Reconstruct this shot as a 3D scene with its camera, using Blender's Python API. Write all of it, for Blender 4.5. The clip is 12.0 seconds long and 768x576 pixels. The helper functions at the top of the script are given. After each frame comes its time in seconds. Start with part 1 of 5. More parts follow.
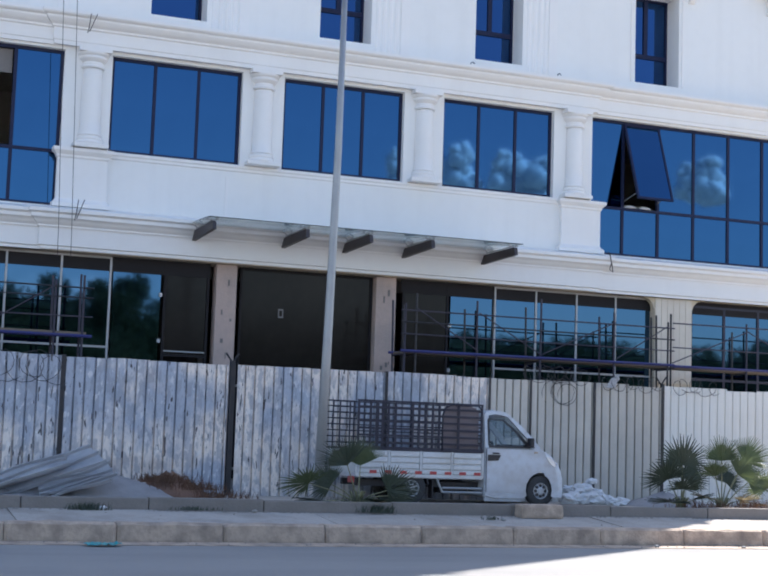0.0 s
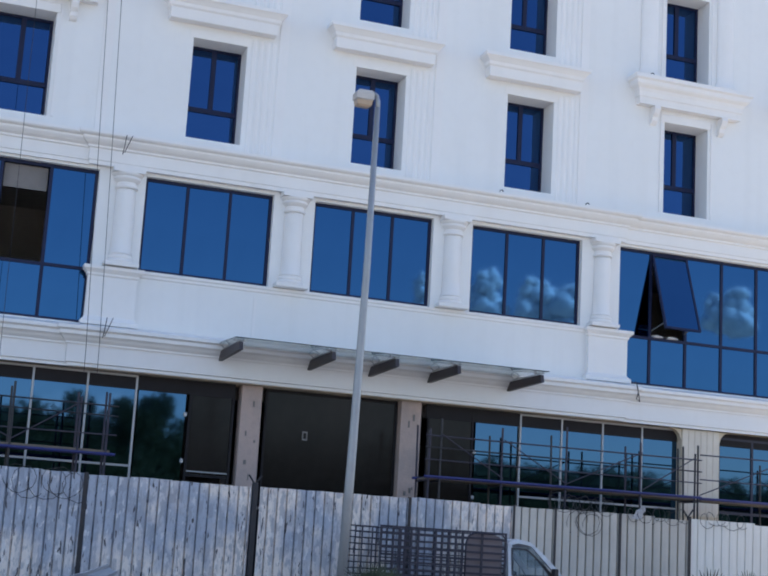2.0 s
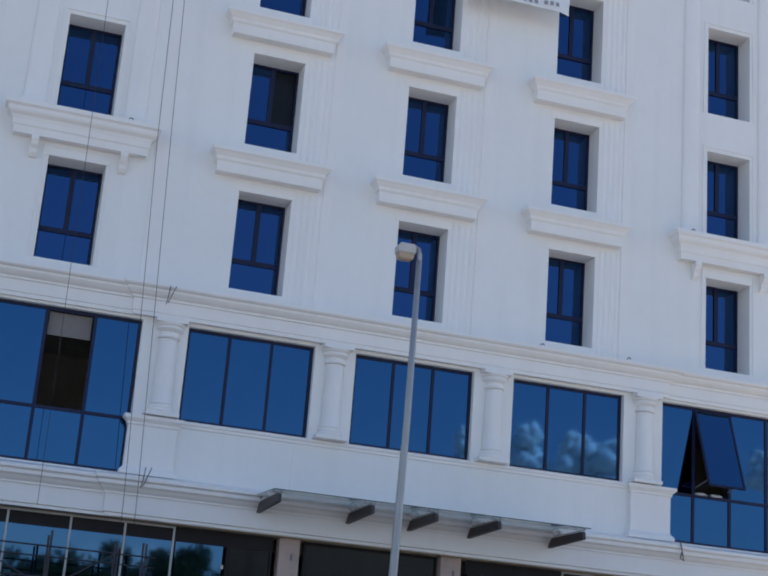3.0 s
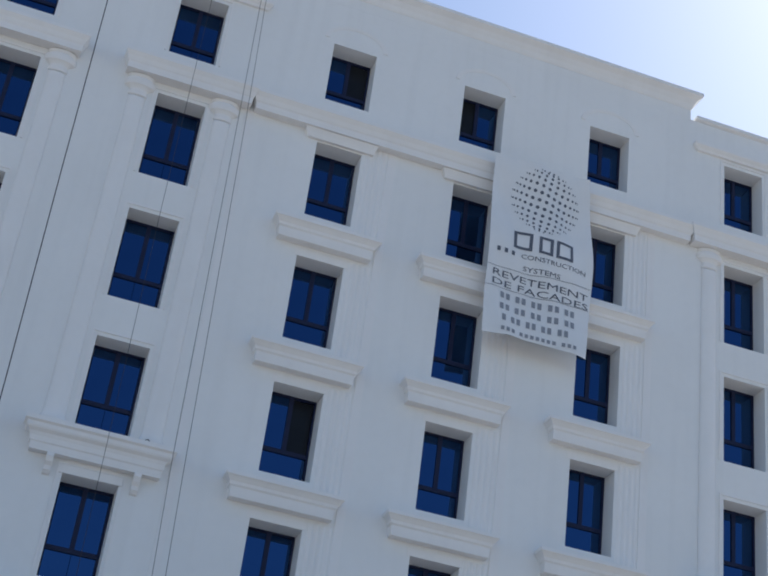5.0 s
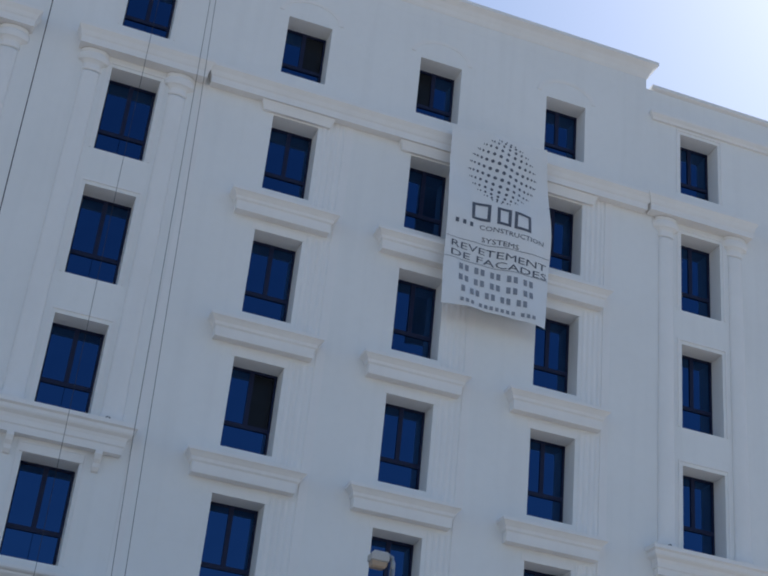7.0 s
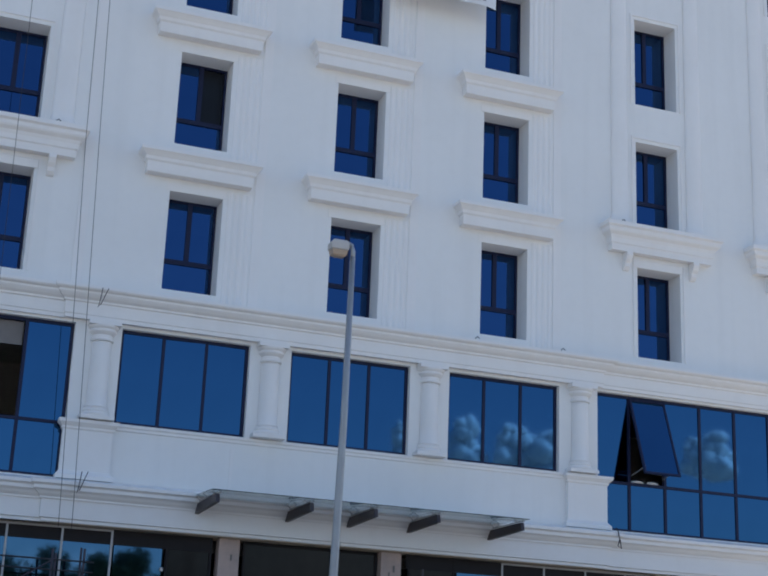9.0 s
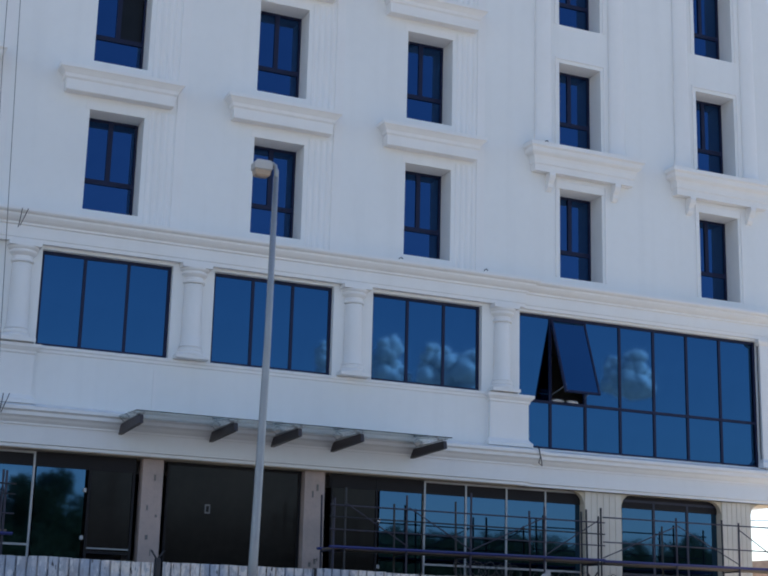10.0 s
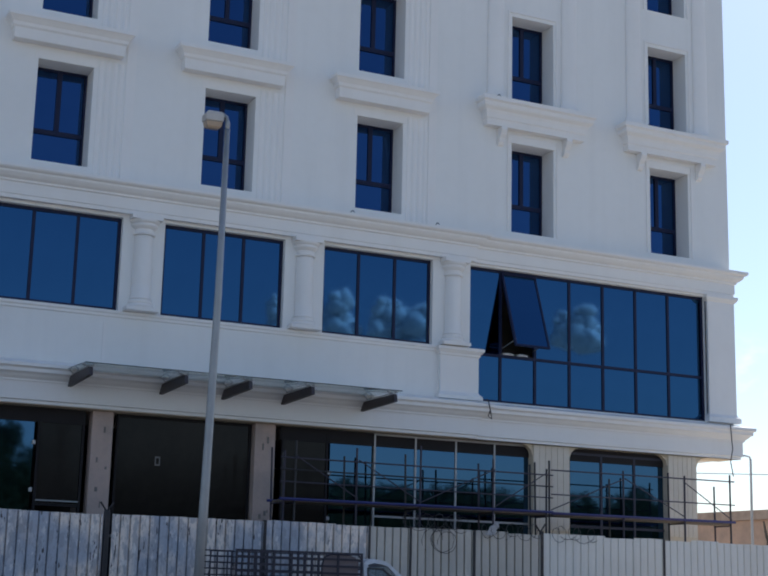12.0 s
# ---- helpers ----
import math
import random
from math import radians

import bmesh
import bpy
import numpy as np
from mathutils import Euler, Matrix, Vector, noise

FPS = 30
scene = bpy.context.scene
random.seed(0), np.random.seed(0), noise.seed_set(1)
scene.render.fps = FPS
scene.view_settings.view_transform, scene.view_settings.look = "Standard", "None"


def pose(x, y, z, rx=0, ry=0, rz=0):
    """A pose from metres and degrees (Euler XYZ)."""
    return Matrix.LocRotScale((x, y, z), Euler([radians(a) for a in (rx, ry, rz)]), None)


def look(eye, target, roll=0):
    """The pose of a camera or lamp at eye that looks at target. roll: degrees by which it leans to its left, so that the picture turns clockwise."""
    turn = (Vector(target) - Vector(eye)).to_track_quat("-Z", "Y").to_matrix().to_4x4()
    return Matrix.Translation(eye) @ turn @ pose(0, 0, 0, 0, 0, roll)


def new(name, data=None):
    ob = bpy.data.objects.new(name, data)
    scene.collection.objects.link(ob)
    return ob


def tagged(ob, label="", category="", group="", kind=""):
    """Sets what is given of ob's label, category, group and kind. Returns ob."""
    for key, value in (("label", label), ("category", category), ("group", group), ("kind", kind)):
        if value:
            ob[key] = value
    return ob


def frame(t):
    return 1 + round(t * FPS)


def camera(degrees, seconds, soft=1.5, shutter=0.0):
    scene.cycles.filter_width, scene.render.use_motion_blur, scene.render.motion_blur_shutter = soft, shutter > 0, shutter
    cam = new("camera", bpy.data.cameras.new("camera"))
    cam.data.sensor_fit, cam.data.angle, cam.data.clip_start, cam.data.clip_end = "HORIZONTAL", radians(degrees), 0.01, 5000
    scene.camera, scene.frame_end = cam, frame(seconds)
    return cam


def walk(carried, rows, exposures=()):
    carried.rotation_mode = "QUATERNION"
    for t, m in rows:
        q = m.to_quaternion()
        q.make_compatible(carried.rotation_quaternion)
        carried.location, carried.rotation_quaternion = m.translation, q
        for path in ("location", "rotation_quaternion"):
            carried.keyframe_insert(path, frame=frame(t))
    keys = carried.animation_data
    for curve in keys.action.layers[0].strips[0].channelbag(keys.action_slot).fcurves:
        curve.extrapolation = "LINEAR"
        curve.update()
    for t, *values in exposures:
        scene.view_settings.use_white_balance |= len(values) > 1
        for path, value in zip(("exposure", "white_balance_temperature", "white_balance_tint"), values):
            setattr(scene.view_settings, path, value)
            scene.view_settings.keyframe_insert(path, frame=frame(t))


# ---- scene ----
# ---- camera: stands across the road and turns ----
EYE = (-9.887, -30.515, 1.60)
cam = camera(29.91, 12.0, soft=2.0)
TURNS = [  # seconds, degrees to the left of +y, degrees up, roll
    (0, -20.92, 6.17, 1.92), (0.5, -21.08, 6.16, 2.06), (1, -20.75, 6.89, 2.21), (1.5, -20.50, 8.88, 2.81),
    (2, -19.63, 11.06, 3.36), (2.5, -18.51, 14.00, 3.90), (2.7, -18.08, 15.24, 4.13), (4.3, -16.55, 25.33, 6.50),
    (4.5, -16.44, 26.95, 6.89), (5, -15.33, 30.06, 8.01), (5.5, -15.03, 32.33, 8.52), (6, -14.90, 32.29, 8.47),
    (6.5, -15.77, 31.30, 7.64), (7, -17.34, 29.18, 6.17), (7.5, -18.66, 25.86, 4.66), (7.7, -19.21, 24.03, 3.93),
    (9.3, -20.76, 15.85, 2.03), (9.5, -21.42, 15.05, 1.82), (10, -23.55, 13.95, 1.49), (10.5, -25.14, 14.01, 1.47),
    (11, -28.24, 12.17, 1.24), (11.5, -28.10, 12.43, 0.87), (12, -25.59, 12.14, 1.38),
]


def aim(yaw, pitch):
    a, b = radians(yaw), radians(pitch)
    return Vector(EYE) + 10 * Vector((-math.sin(a) * math.cos(b), math.cos(a) * math.cos(b), math.sin(b)))


walk(cam, [(t, look(EYE, aim(yaw, pitch), roll)) for t, yaw, pitch, roll in TURNS],
     exposures=[(0, 1.56, 6300, 12), (0.5, 1.64, 6300, 12), (1, 1.68, 6280, 12), (1.5, 1.58, 6250, 12), (2, 1.42, 6200, 12), (2.5, 1.15, 6150, 12), (4.5, 0.70, 5950, 9), (5, 0.56, 5900, 8), (5.5, 0.44, 5850, 8), (7, 0.40, 5850, 8), (7.5, 0.53, 5950, 8), (9.5, 0.90, 5950, 10), (10.5, 0.80, 6000, 10), (11.5, 0.50, 6000, 10), (12, 0.51, 6050, 10)])

# ---- light ----
SUN_TURN, SUN_UP = radians(52), radians(48)   # clockwise from +y, above the horizon
world = bpy.data.worlds.new("sky_world")
scene.world = world
world.use_nodes = True
nt = world.node_tree
nt.nodes.clear()
w_out, w_bg, w_sky = (nt.nodes.new(k) for k in ("ShaderNodeOutputWorld", "ShaderNodeBackground", "ShaderNodeTexSky"))
w_sky.sky_type, w_sky.sun_disc = "NISHITA", False
w_sky.sun_elevation, w_sky.sun_rotation = SUN_UP, SUN_TURN
w_sky.air_density, w_sky.dust_density, w_sky.ozone_density = 1.0, 0.85, 1.6
w_bg.inputs["Strength"].default_value = 0.10
# soft heaps of cloud low over the horizon
w_co, w_map, w_noise, w_ramp, w_sep, w_mix = (nt.nodes.new(k) for k in ("ShaderNodeTexCoord", "ShaderNodeMapping", "ShaderNodeTexNoise", "ShaderNodeMapRange", "ShaderNodeSeparateXYZ", "ShaderNodeMix"))
w_low, w_high, w_m1, w_m2 = (nt.nodes.new(k) for k in ("ShaderNodeMapRange", "ShaderNodeMapRange", "ShaderNodeMath", "ShaderNodeMath"))
w_map.inputs["Scale"].default_value, w_map.inputs["Location"].default_value = (1, 1, 1.7), (3.1, 0.4, 0.2)
w_noise.inputs["Scale"].default_value, w_noise.inputs["Detail"].default_value, w_noise.inputs["Roughness"].default_value = 5.5, 9, 0.58
for node, a, b, c, d in ((w_ramp, 0.52, 0.62, 0, 1), (w_low, 0.01, 0.05, 0, 1), (w_high, 0.11, 0.21, 1, 0)):
    node.interpolation_type = "SMOOTHSTEP"
    for sock, v in zip(("From Min", "From Max", "To Min", "To Max"), (a, b, c, d)):
        node.inputs[sock].default_value = v
w_m1.operation = w_m2.operation = "MULTIPLY"
w_mix.data_type = "RGBA"
w_mix.inputs[7].default_value = (9.5, 9.8, 10.2, 1)
L = nt.links.new
L(w_co.outputs["Generated"], w_map.inputs[0]), L(w_map.outputs[0], w_noise.inputs["Vector"]), L(w_noise.outputs[0], w_ramp.inputs[0])
L(w_co.outputs["Generated"], w_sep.inputs[0]), L(w_sep.outputs[2], w_low.inputs[0]), L(w_sep.outputs[2], w_high.inputs[0])
L(w_ramp.outputs[0], w_m1.inputs[0]), L(w_low.outputs[0], w_m1.inputs[1]), L(w_m1.outputs[0], w_m2.inputs[0]), L(w_high.outputs[0], w_m2.inputs[1])
L(w_m2.outputs[0], w_mix.inputs[0]), L(w_sky.outputs[0], w_mix.inputs[6]), L(w_mix.outputs[2], w_bg.inputs[0])
nt.links.new(w_bg.outputs[0], w_out.inputs[0])
sun = new("sun", bpy.data.lights.new("sun", "SUN"))
sun.data.energy, sun.data.angle, sun.data.color = 4.0, radians(0.53), (1.0, 0.95, 0.87)
to_sun = Vector((math.sin(SUN_TURN) * math.cos(SUN_UP), math.cos(SUN_TURN) * math.cos(SUN_UP), math.sin(SUN_UP)))
sun.matrix_world = look(to_sun * 200, (0, 0, 0))


# ---- materials ----
def material(name, color, rough=0.6, metal=0.0, tint=None, amount=0.35, scale=2.0, fine=30.0, bump=0.15, bump_scale=60.0,
             streak=0.0, island=0.0, stretch=(1, 1, 1), spec=0.5):
    """A procedural surface: colour varied at two scales towards tint, vertical streaks, fine relief."""
    m = bpy.data.materials.new(name)
    m.use_nodes = True
    n, l = m.node_tree.nodes, m.node_tree.links
    bsdf = n["Principled BSDF"]
    bsdf.inputs["Roughness"].default_value, bsdf.inputs["Metallic"].default_value = rough, metal
    bsdf.inputs["Specular IOR Level"].default_value = spec
    co = n.new("ShaderNodeTexCoord")
    mp = n.new("ShaderNodeMapping")
    mp.inputs["Scale"].default_value = stretch
    l.new(co.outputs["Object"], mp.inputs["Vector"])

    def cloud(size, detail, lo, hi, vec=None):
        t = n.new("ShaderNodeTexNoise")
        t.inputs["Scale"].default_value, t.inputs["Detail"].default_value = size, detail
        l.new(vec or mp.outputs[0], t.inputs["Vector"])
        r = n.new("ShaderNodeMapRange")
        r.inputs["From Min"].default_value, r.inputs["From Max"].default_value = lo, hi
        l.new(t.outputs[0], r.inputs["Value"])
        return r.outputs[0]

    def blend(a, b, fac, k):
        mul = n.new("ShaderNodeMath")
        mul.operation = "MULTIPLY"
        mul.inputs[1].default_value = k
        l.new(fac, mul.inputs[0])
        x = n.new("ShaderNodeMix")
        x.data_type = "RGBA"
        l.new(mul.outputs[0], x.inputs[0])
        for sock, v in ((x.inputs[6], a), (x.inputs[7], b)):
            if isinstance(v, tuple):
                sock.default_value = (*v, 1)
            else:
                l.new(v, sock)
        return x.outputs[2]

    tint = tint or tuple(c * 0.55 for c in color)
    out = blend(color, tint, cloud(scale, 5, 0.42, 0.72), amount)
    out = blend(out, tint, cloud(fine, 3, 0.45, 0.8), amount * 0.5)
    if streak:
        mp2 = n.new("ShaderNodeMapping")
        mp2.inputs["Scale"].default_value = (1.6, 1.6, 0.08)
        l.new(co.outputs["Object"], mp2.inputs["Vector"])
        out = blend(out, tint, cloud(1.5, 6, 0.5, 0.75, mp2.outputs[0]), streak)
    if island:
        inf = n.new("ShaderNodeObjectInfo")
        out = blend(out, tint, inf.outputs["Random"], island)
    l.new(out, bsdf.inputs["Base Color"])
    if bump:
        t = n.new("ShaderNodeTexNoise")
        t.inputs["Scale"].default_value, t.inputs["Detail"].default_value = bump_scale, 4
        l.new(mp.outputs[0], t.inputs["Vector"])
        b = n.new("ShaderNodeBump")
        b.inputs["Strength"].default_value, b.inputs["Distance"].default_value = bump, 0.02
        l.new(t.outputs[0], b.inputs["Height"])
        l.new(b.outputs[0], bsdf.inputs["Normal"])
    return m


M = {
    "white": material("white_render", (0.80, 0.79, 0.77), 0.75, tint=(0.60, 0.59, 0.57), amount=0.16, scale=0.35, fine=4, bump=0.12, bump_scale=45, streak=0.16),
    "mould": material("white_moulding", (0.81, 0.79, 0.77), 0.7, tint=(0.66, 0.63, 0.60), amount=0.16, scale=0.8, fine=7, bump=0.08, bump_scale=50, streak=0.15),
    "bare": material("bare_plaster", (0.50, 0.38, 0.33), 0.85, tint=(0.32, 0.28, 0.26), amount=0.6, scale=1.3, fine=9, bump=0.3, bump_scale=25),
    "cream": material("cream_cladding", (0.66, 0.55, 0.40), 0.8, tint=(0.60, 0.54, 0.46), amount=0.4, scale=0.9, fine=12, bump=0.15),
    "cladding": material("pale_cladding_board", (0.72, 0.64, 0.53), 0.75, tint=(0.58, 0.50, 0.41), amount=0.4, scale=1.2, fine=9, bump=0.1, streak=0.25),
    "glass": material("blue_mirror_glass", (0.034, 0.094, 0.192), 0.025, 1.0, tint=(0.028, 0.080, 0.168), amount=0.35, scale=0.5, fine=3, bump=0.0),
    # darker copy of the blue glass; the deeper sky it mirrors is put into its colour
    "window_glass": material("navy_mirror_glass", (0.032, 0.076, 0.180), 0.03, 1.0, tint=(0.025, 0.062, 0.155), amount=0.4, scale=0.6, fine=3, bump=0.0),
    "dark_glass": material("dark_mirror_glass", (0.052, 0.112, 0.198), 0.03, 1.0, tint=(0.042, 0.092, 0.168), amount=0.35, scale=0.5, fine=3, bump=0.0),
    "frame": material("anthracite_frame", (0.030, 0.030, 0.052), 0.5, 0.1, tint=(0.045, 0.042, 0.065), bump=0.02),
    "navy_frame": material("navy_frame", (0.011, 0.016, 0.050), 0.5, 0.0, tint=(0.016, 0.020, 0.056), spec=0.25, bump=0.02),
    # dark fill that paints the unlit room behind open sashes
    "dusty": material("dark_room_fill", (0.014, 0.016, 0.020), 0.25, tint=(0.010, 0.011, 0.014), amount=0.7, scale=1.5, fine=6, bump=0.0, spec=0.15),
    "alu": material("bare_aluminium", (0.44, 0.43, 0.43), 0.45, 0.4, tint=(0.34, 0.33, 0.32), bump=0.02),
    "interior": material("raw_interior", (0.22, 0.20, 0.19), 0.9, tint=(0.14, 0.13, 0.12), amount=0.6, scale=0.7, fine=6, bump=0.2),
    "room": material("room_plaster", (0.70, 0.67, 0.62), 0.9, tint=(0.5, 0.47, 0.43), amount=0.5, scale=0.8, bump=0.1),
    "concrete": material("concrete", (0.36, 0.34, 0.32), 0.85, tint=(0.22, 0.20, 0.18), amount=0.6, scale=1.5, fine=18, bump=0.35, bump_scale=30, island=0.4),
    "paving": material("dusty_paving", (0.43, 0.39, 0.35), 0.9, tint=(0.24, 0.21, 0.18), amount=0.75, scale=1.4, fine=14, bump=0.3, bump_scale=40, island=0.25),
    "road": material("worn_asphalt", (0.27, 0.26, 0.25), 0.9, tint=(0.19, 0.185, 0.18), amount=0.6, scale=0.6, fine=35, bump=0.4, bump_scale=90, stretch=(0.35, 1, 1)),
    "earth": material("dry_earth", (0.46, 0.40, 0.335), 0.95, tint=(0.35, 0.30, 0.25), amount=0.7, scale=0.7, fine=9, bump=0.6, bump_scale=14),
    "sheet_mid": material("dusty_grey_sheet", (0.56, 0.52, 0.46), 0.6, 0.1, tint=(0.40, 0.37, 0.33), amount=0.5, scale=1.6, fine=8, bump=0.08, streak=0.3, island=0.35),
    "sheet_new": material("cream_sheet", (0.70, 0.68, 0.64), 0.55, 0.05, tint=(0.58, 0.55, 0.50), amount=0.3, scale=1.0, fine=7, bump=0.05, streak=0.2, island=0.2),
    "steel": material("galvanised_steel", (0.35, 0.355, 0.36), 0.5, 0.5, tint=(0.28, 0.28, 0.29), amount=0.5, scale=3, fine=25, bump=0.05),
    "cage_paint": material("blue_black_paint", (0.012, 0.012, 0.028), 0.5, 0.1, tint=(0.04, 0.035, 0.05), amount=0.4, scale=5, fine=25, bump=0.05),
    "plywood": material("weathered_plywood", (0.22, 0.185, 0.20), 0.8, tint=(0.15, 0.125, 0.14), amount=0.6, scale=2.5, fine=14, bump=0.1, stretch=(0.4, 1, 2)),
    "black": material("black_steel", (0.025, 0.025, 0.03), 0.5, 0.2, tint=(0.06, 0.045, 0.04), amount=0.5, scale=5, fine=25, bump=0.05),
    # dark frames, and the strips painted for the overhang's reflection
    "dark_frame_and_reflection": material("dark_frame_and_reflection", (0.022, 0.020, 0.022), 0.6, tint=(0.035, 0.03, 0.03), spec=0.15, bump=0.02),
    "fin": material("dark_brown_steel", (0.045, 0.035, 0.04), 0.5, 0.2, tint=(0.075, 0.06, 0.06), bump=0.03),
    "blue_tube": material("blue_scaffold_paint", (0.03, 0.035, 0.16), 0.5, tint=(0.06, 0.05, 0.10), amount=0.5, scale=4, bump=0.05),
    "kerb": material("kerb_concrete", (0.52, 0.395, 0.30), 0.88, tint=(0.25, 0.195, 0.155), amount=1.0, scale=3.2, fine=15, bump=0.6, bump_scale=22, island=0.15),
    "lamp_shell": material("lamp_shell", (0.50, 0.47, 0.44), 0.5, tint=(0.34, 0.29, 0.25), bump=0.05),
    "lamp_lens": material("lamp_lens", (0.42, 0.31, 0.22), 0.35, tint=(0.33, 0.24, 0.17), bump=0.05),
    "car_white": material("car_paint", (0.55, 0.57, 0.61), 0.28, tint=(0.34, 0.29, 0.26), amount=0.7, scale=1.2, fine=9, bump=0.0),
    "bed_white": material("bed_paint", (0.60, 0.60, 0.60), 0.45, tint=(0.40, 0.37, 0.34), amount=0.5, scale=3, fine=15, bump=0.03),
    "reflector_red": material("red_reflector", (0.42, 0.05, 0.05), 0.4, tint=(0.25, 0.05, 0.05), bump=0.0),
    "rubber": material("tyre_rubber", (0.03, 0.03, 0.032), 0.8, tint=(0.08, 0.075, 0.07), amount=0.5, scale=5, bump=0.1),
    "headlamp": material("headlamp", (0.78, 0.78, 0.80), 0.12, 0.3, tint=(0.6, 0.6, 0.63), bump=0.0),
    "rim": material("steel_rim", (0.46, 0.46, 0.47), 0.45, 0.3, tint=(0.26, 0.25, 0.24), amount=0.5, scale=8, bump=0.0),
    "rust": material("rusty_tube", (0.062, 0.052, 0.068), 0.7, 0.2, tint=(0.032, 0.034, 0.06), amount=0.7, scale=6, bump=0.1),
    "plank": material("weathered_plank", (0.20, 0.16, 0.12), 0.9, tint=(0.11, 0.09, 0.08), amount=0.6, scale=3, stretch=(0.2, 3, 3), bump=0.2),
    "banner_cloth": material("banner_cloth", (0.74, 0.74, 0.74), 0.7, tint=(0.62, 0.62, 0.62), amount=0.3, scale=0.8, bump=0.05),
    "ink": material("grey_print", (0.10, 0.11, 0.14), 0.6, tint=(0.15, 0.16, 0.19), amount=0.3, bump=0.0),
    "sand": material("grey_sand", (0.30, 0.285, 0.285), 0.95, tint=(0.20, 0.19, 0.19), amount=0.6, scale=3, fine=40, bump=0.4, bump_scale=50),
    "weeds_soil": material("brown_soil", (0.22, 0.12, 0.08), 0.95, tint=(0.12, 0.07, 0.05), amount=0.6, scale=4, fine=30, bump=0.6, bump_scale=30),
    "sack": material("woven_sack", (0.62, 0.62, 0.63), 0.7, tint=(0.45, 0.44, 0.43), amount=0.5, scale=5, fine=30, bump=0.3, bump_scale=20),
    "turquoise": material("turquoise_plastic", (0.03, 0.30, 0.32), 0.4, tint=(0.02, 0.20, 0.22), bump=0.1),
    "ochre": material("ochre_masonry", (0.46, 0.34, 0.25), 0.9, tint=(0.30, 0.21, 0.15), amount=0.8, scale=1.6, fine=6, bump=0.5, bump_scale=8),
    "bark": material("bark", (0.10, 0.08, 0.06), 0.9, bump=0.4, bump_scale=20),
    "scrap": material("scrap_sheet_metal", (0.72, 0.72, 0.74), 0.5, 0.1, tint=(0.30, 0.31, 0.35), amount=0.6, scale=2.4, fine=9, bump=0.08, stretch=(0.35, 1, 1), island=0.3),
    "brick_red": material("red_brickwork", (0.42, 0.19, 0.13), 0.9, tint=(0.27, 0.15, 0.11), amount=0.8, scale=0.9, fine=5, bump=0.5, bump_scale=6),
    "plaster_orange": material("sandy_plaster", (0.55, 0.36, 0.25), 0.9, tint=(0.36, 0.26, 0.19), amount=0.8, scale=0.7, fine=4, bump=0.4, bump_scale=6),
    "smoked": material("smoked_glass", (0.016, 0.013, 0.0115), 0.12, tint=(0.028, 0.023, 0.020), amount=0.8, scale=0.6, fine=5, bump=0.0, spec=0.14),
    "film": material("white_plastic_film", (0.40, 0.40, 0.42), 0.5, tint=(0.28, 0.28, 0.29), bump=0.1),
    "rope": material("dark_rope", (0.035, 0.035, 0.045), 0.9, bump=0.2, bump_scale=200),
}


def peeling(name, paint, under, chip, rough=0.55):
    """Old paint come away in ragged patches, with small dark chips and run-down streaks."""
    m = bpy.data.materials.new(name)
    m.use_nodes = True
    n, l = m.node_tree.nodes, m.node_tree.links
    bsdf = n["Principled BSDF"]
    bsdf.inputs["Roughness"].default_value = rough
    co = n.new("ShaderNodeTexCoord")
    last = None
    layers = ((0.8, (1, 1, 0.8), 0.45, 0.55, 8, (0.34, 0.385, 0.47), 0.85), (6.0, (1.6, 1, 0.6), 0.51, 0.57, 10, (0.27, 0.28, 0.32), 0.55), (3.6, (2.4, 1, 0.09), 0.50, 0.74, 5, under, 0.45),
              (24.0, (1.4, 1, 0.45), 0.54, 0.66, 8, (0.26, 0.26, 0.29), 0.45), (7.0, (1.3, 1, 0.7), 0.60, 0.64, 10, (0.88, 0.84, 0.80), 0.45),
              (0.9, (1, 1, 1.6), 0.60, 0.72, 7, (0.34, 0.25, 0.21), 0.5), (9.0, (1.8, 1, 0.40), 0.64, 0.67, 9, chip, 1.0))
    for size, stretch, lo, hi, detail, col, k in layers:
        mp, t, r, mul, x = (n.new(q) for q in ("ShaderNodeMapping", "ShaderNodeTexNoise", "ShaderNodeMapRange", "ShaderNodeMath", "ShaderNodeMix"))
        mp.inputs["Scale"].default_value = stretch
        t.inputs["Scale"].default_value, t.inputs["Detail"].default_value = size, detail
        r.inputs["From Min"].default_value, r.inputs["From Max"].default_value = lo, hi
        mul.operation, mul.inputs[1].default_value, x.data_type = "MULTIPLY", k, "RGBA"
        l.new(co.outputs["Object"], mp.inputs[0]), l.new(mp.outputs[0], t.inputs[0]), l.new(t.outputs[0], r.inputs[0]), l.new(r.outputs[0], mul.inputs[0]), l.new(mul.outputs[0], x.inputs[0])
        if last:
            l.new(last, x.inputs[6])
        else:
            x.inputs[6].default_value = (*paint, 1)
        x.inputs[7].default_value = (*col, 1)
        last = x.outputs[2]
    l.new(last, bsdf.inputs["Base Color"])
    return m


M["sheet_old"] = peeling("peeling_white_sheet", (0.80, 0.70, 0.62), (0.33, 0.35, 0.40), (0.06, 0.055, 0.06))
M["edging"] = material("dark_edging", (0.25, 0.22, 0.20), 0.9, tint=(0.16, 0.14, 0.12), amount=0.6, scale=1.8, fine=16, bump=0.4, bump_scale=30, island=0.4)
M["ink_pale"] = material("pale_grey_print", (0.24, 0.25, 0.28), 0.6, tint=(0.32, 0.33, 0.36), amount=0.4, bump=0.0)


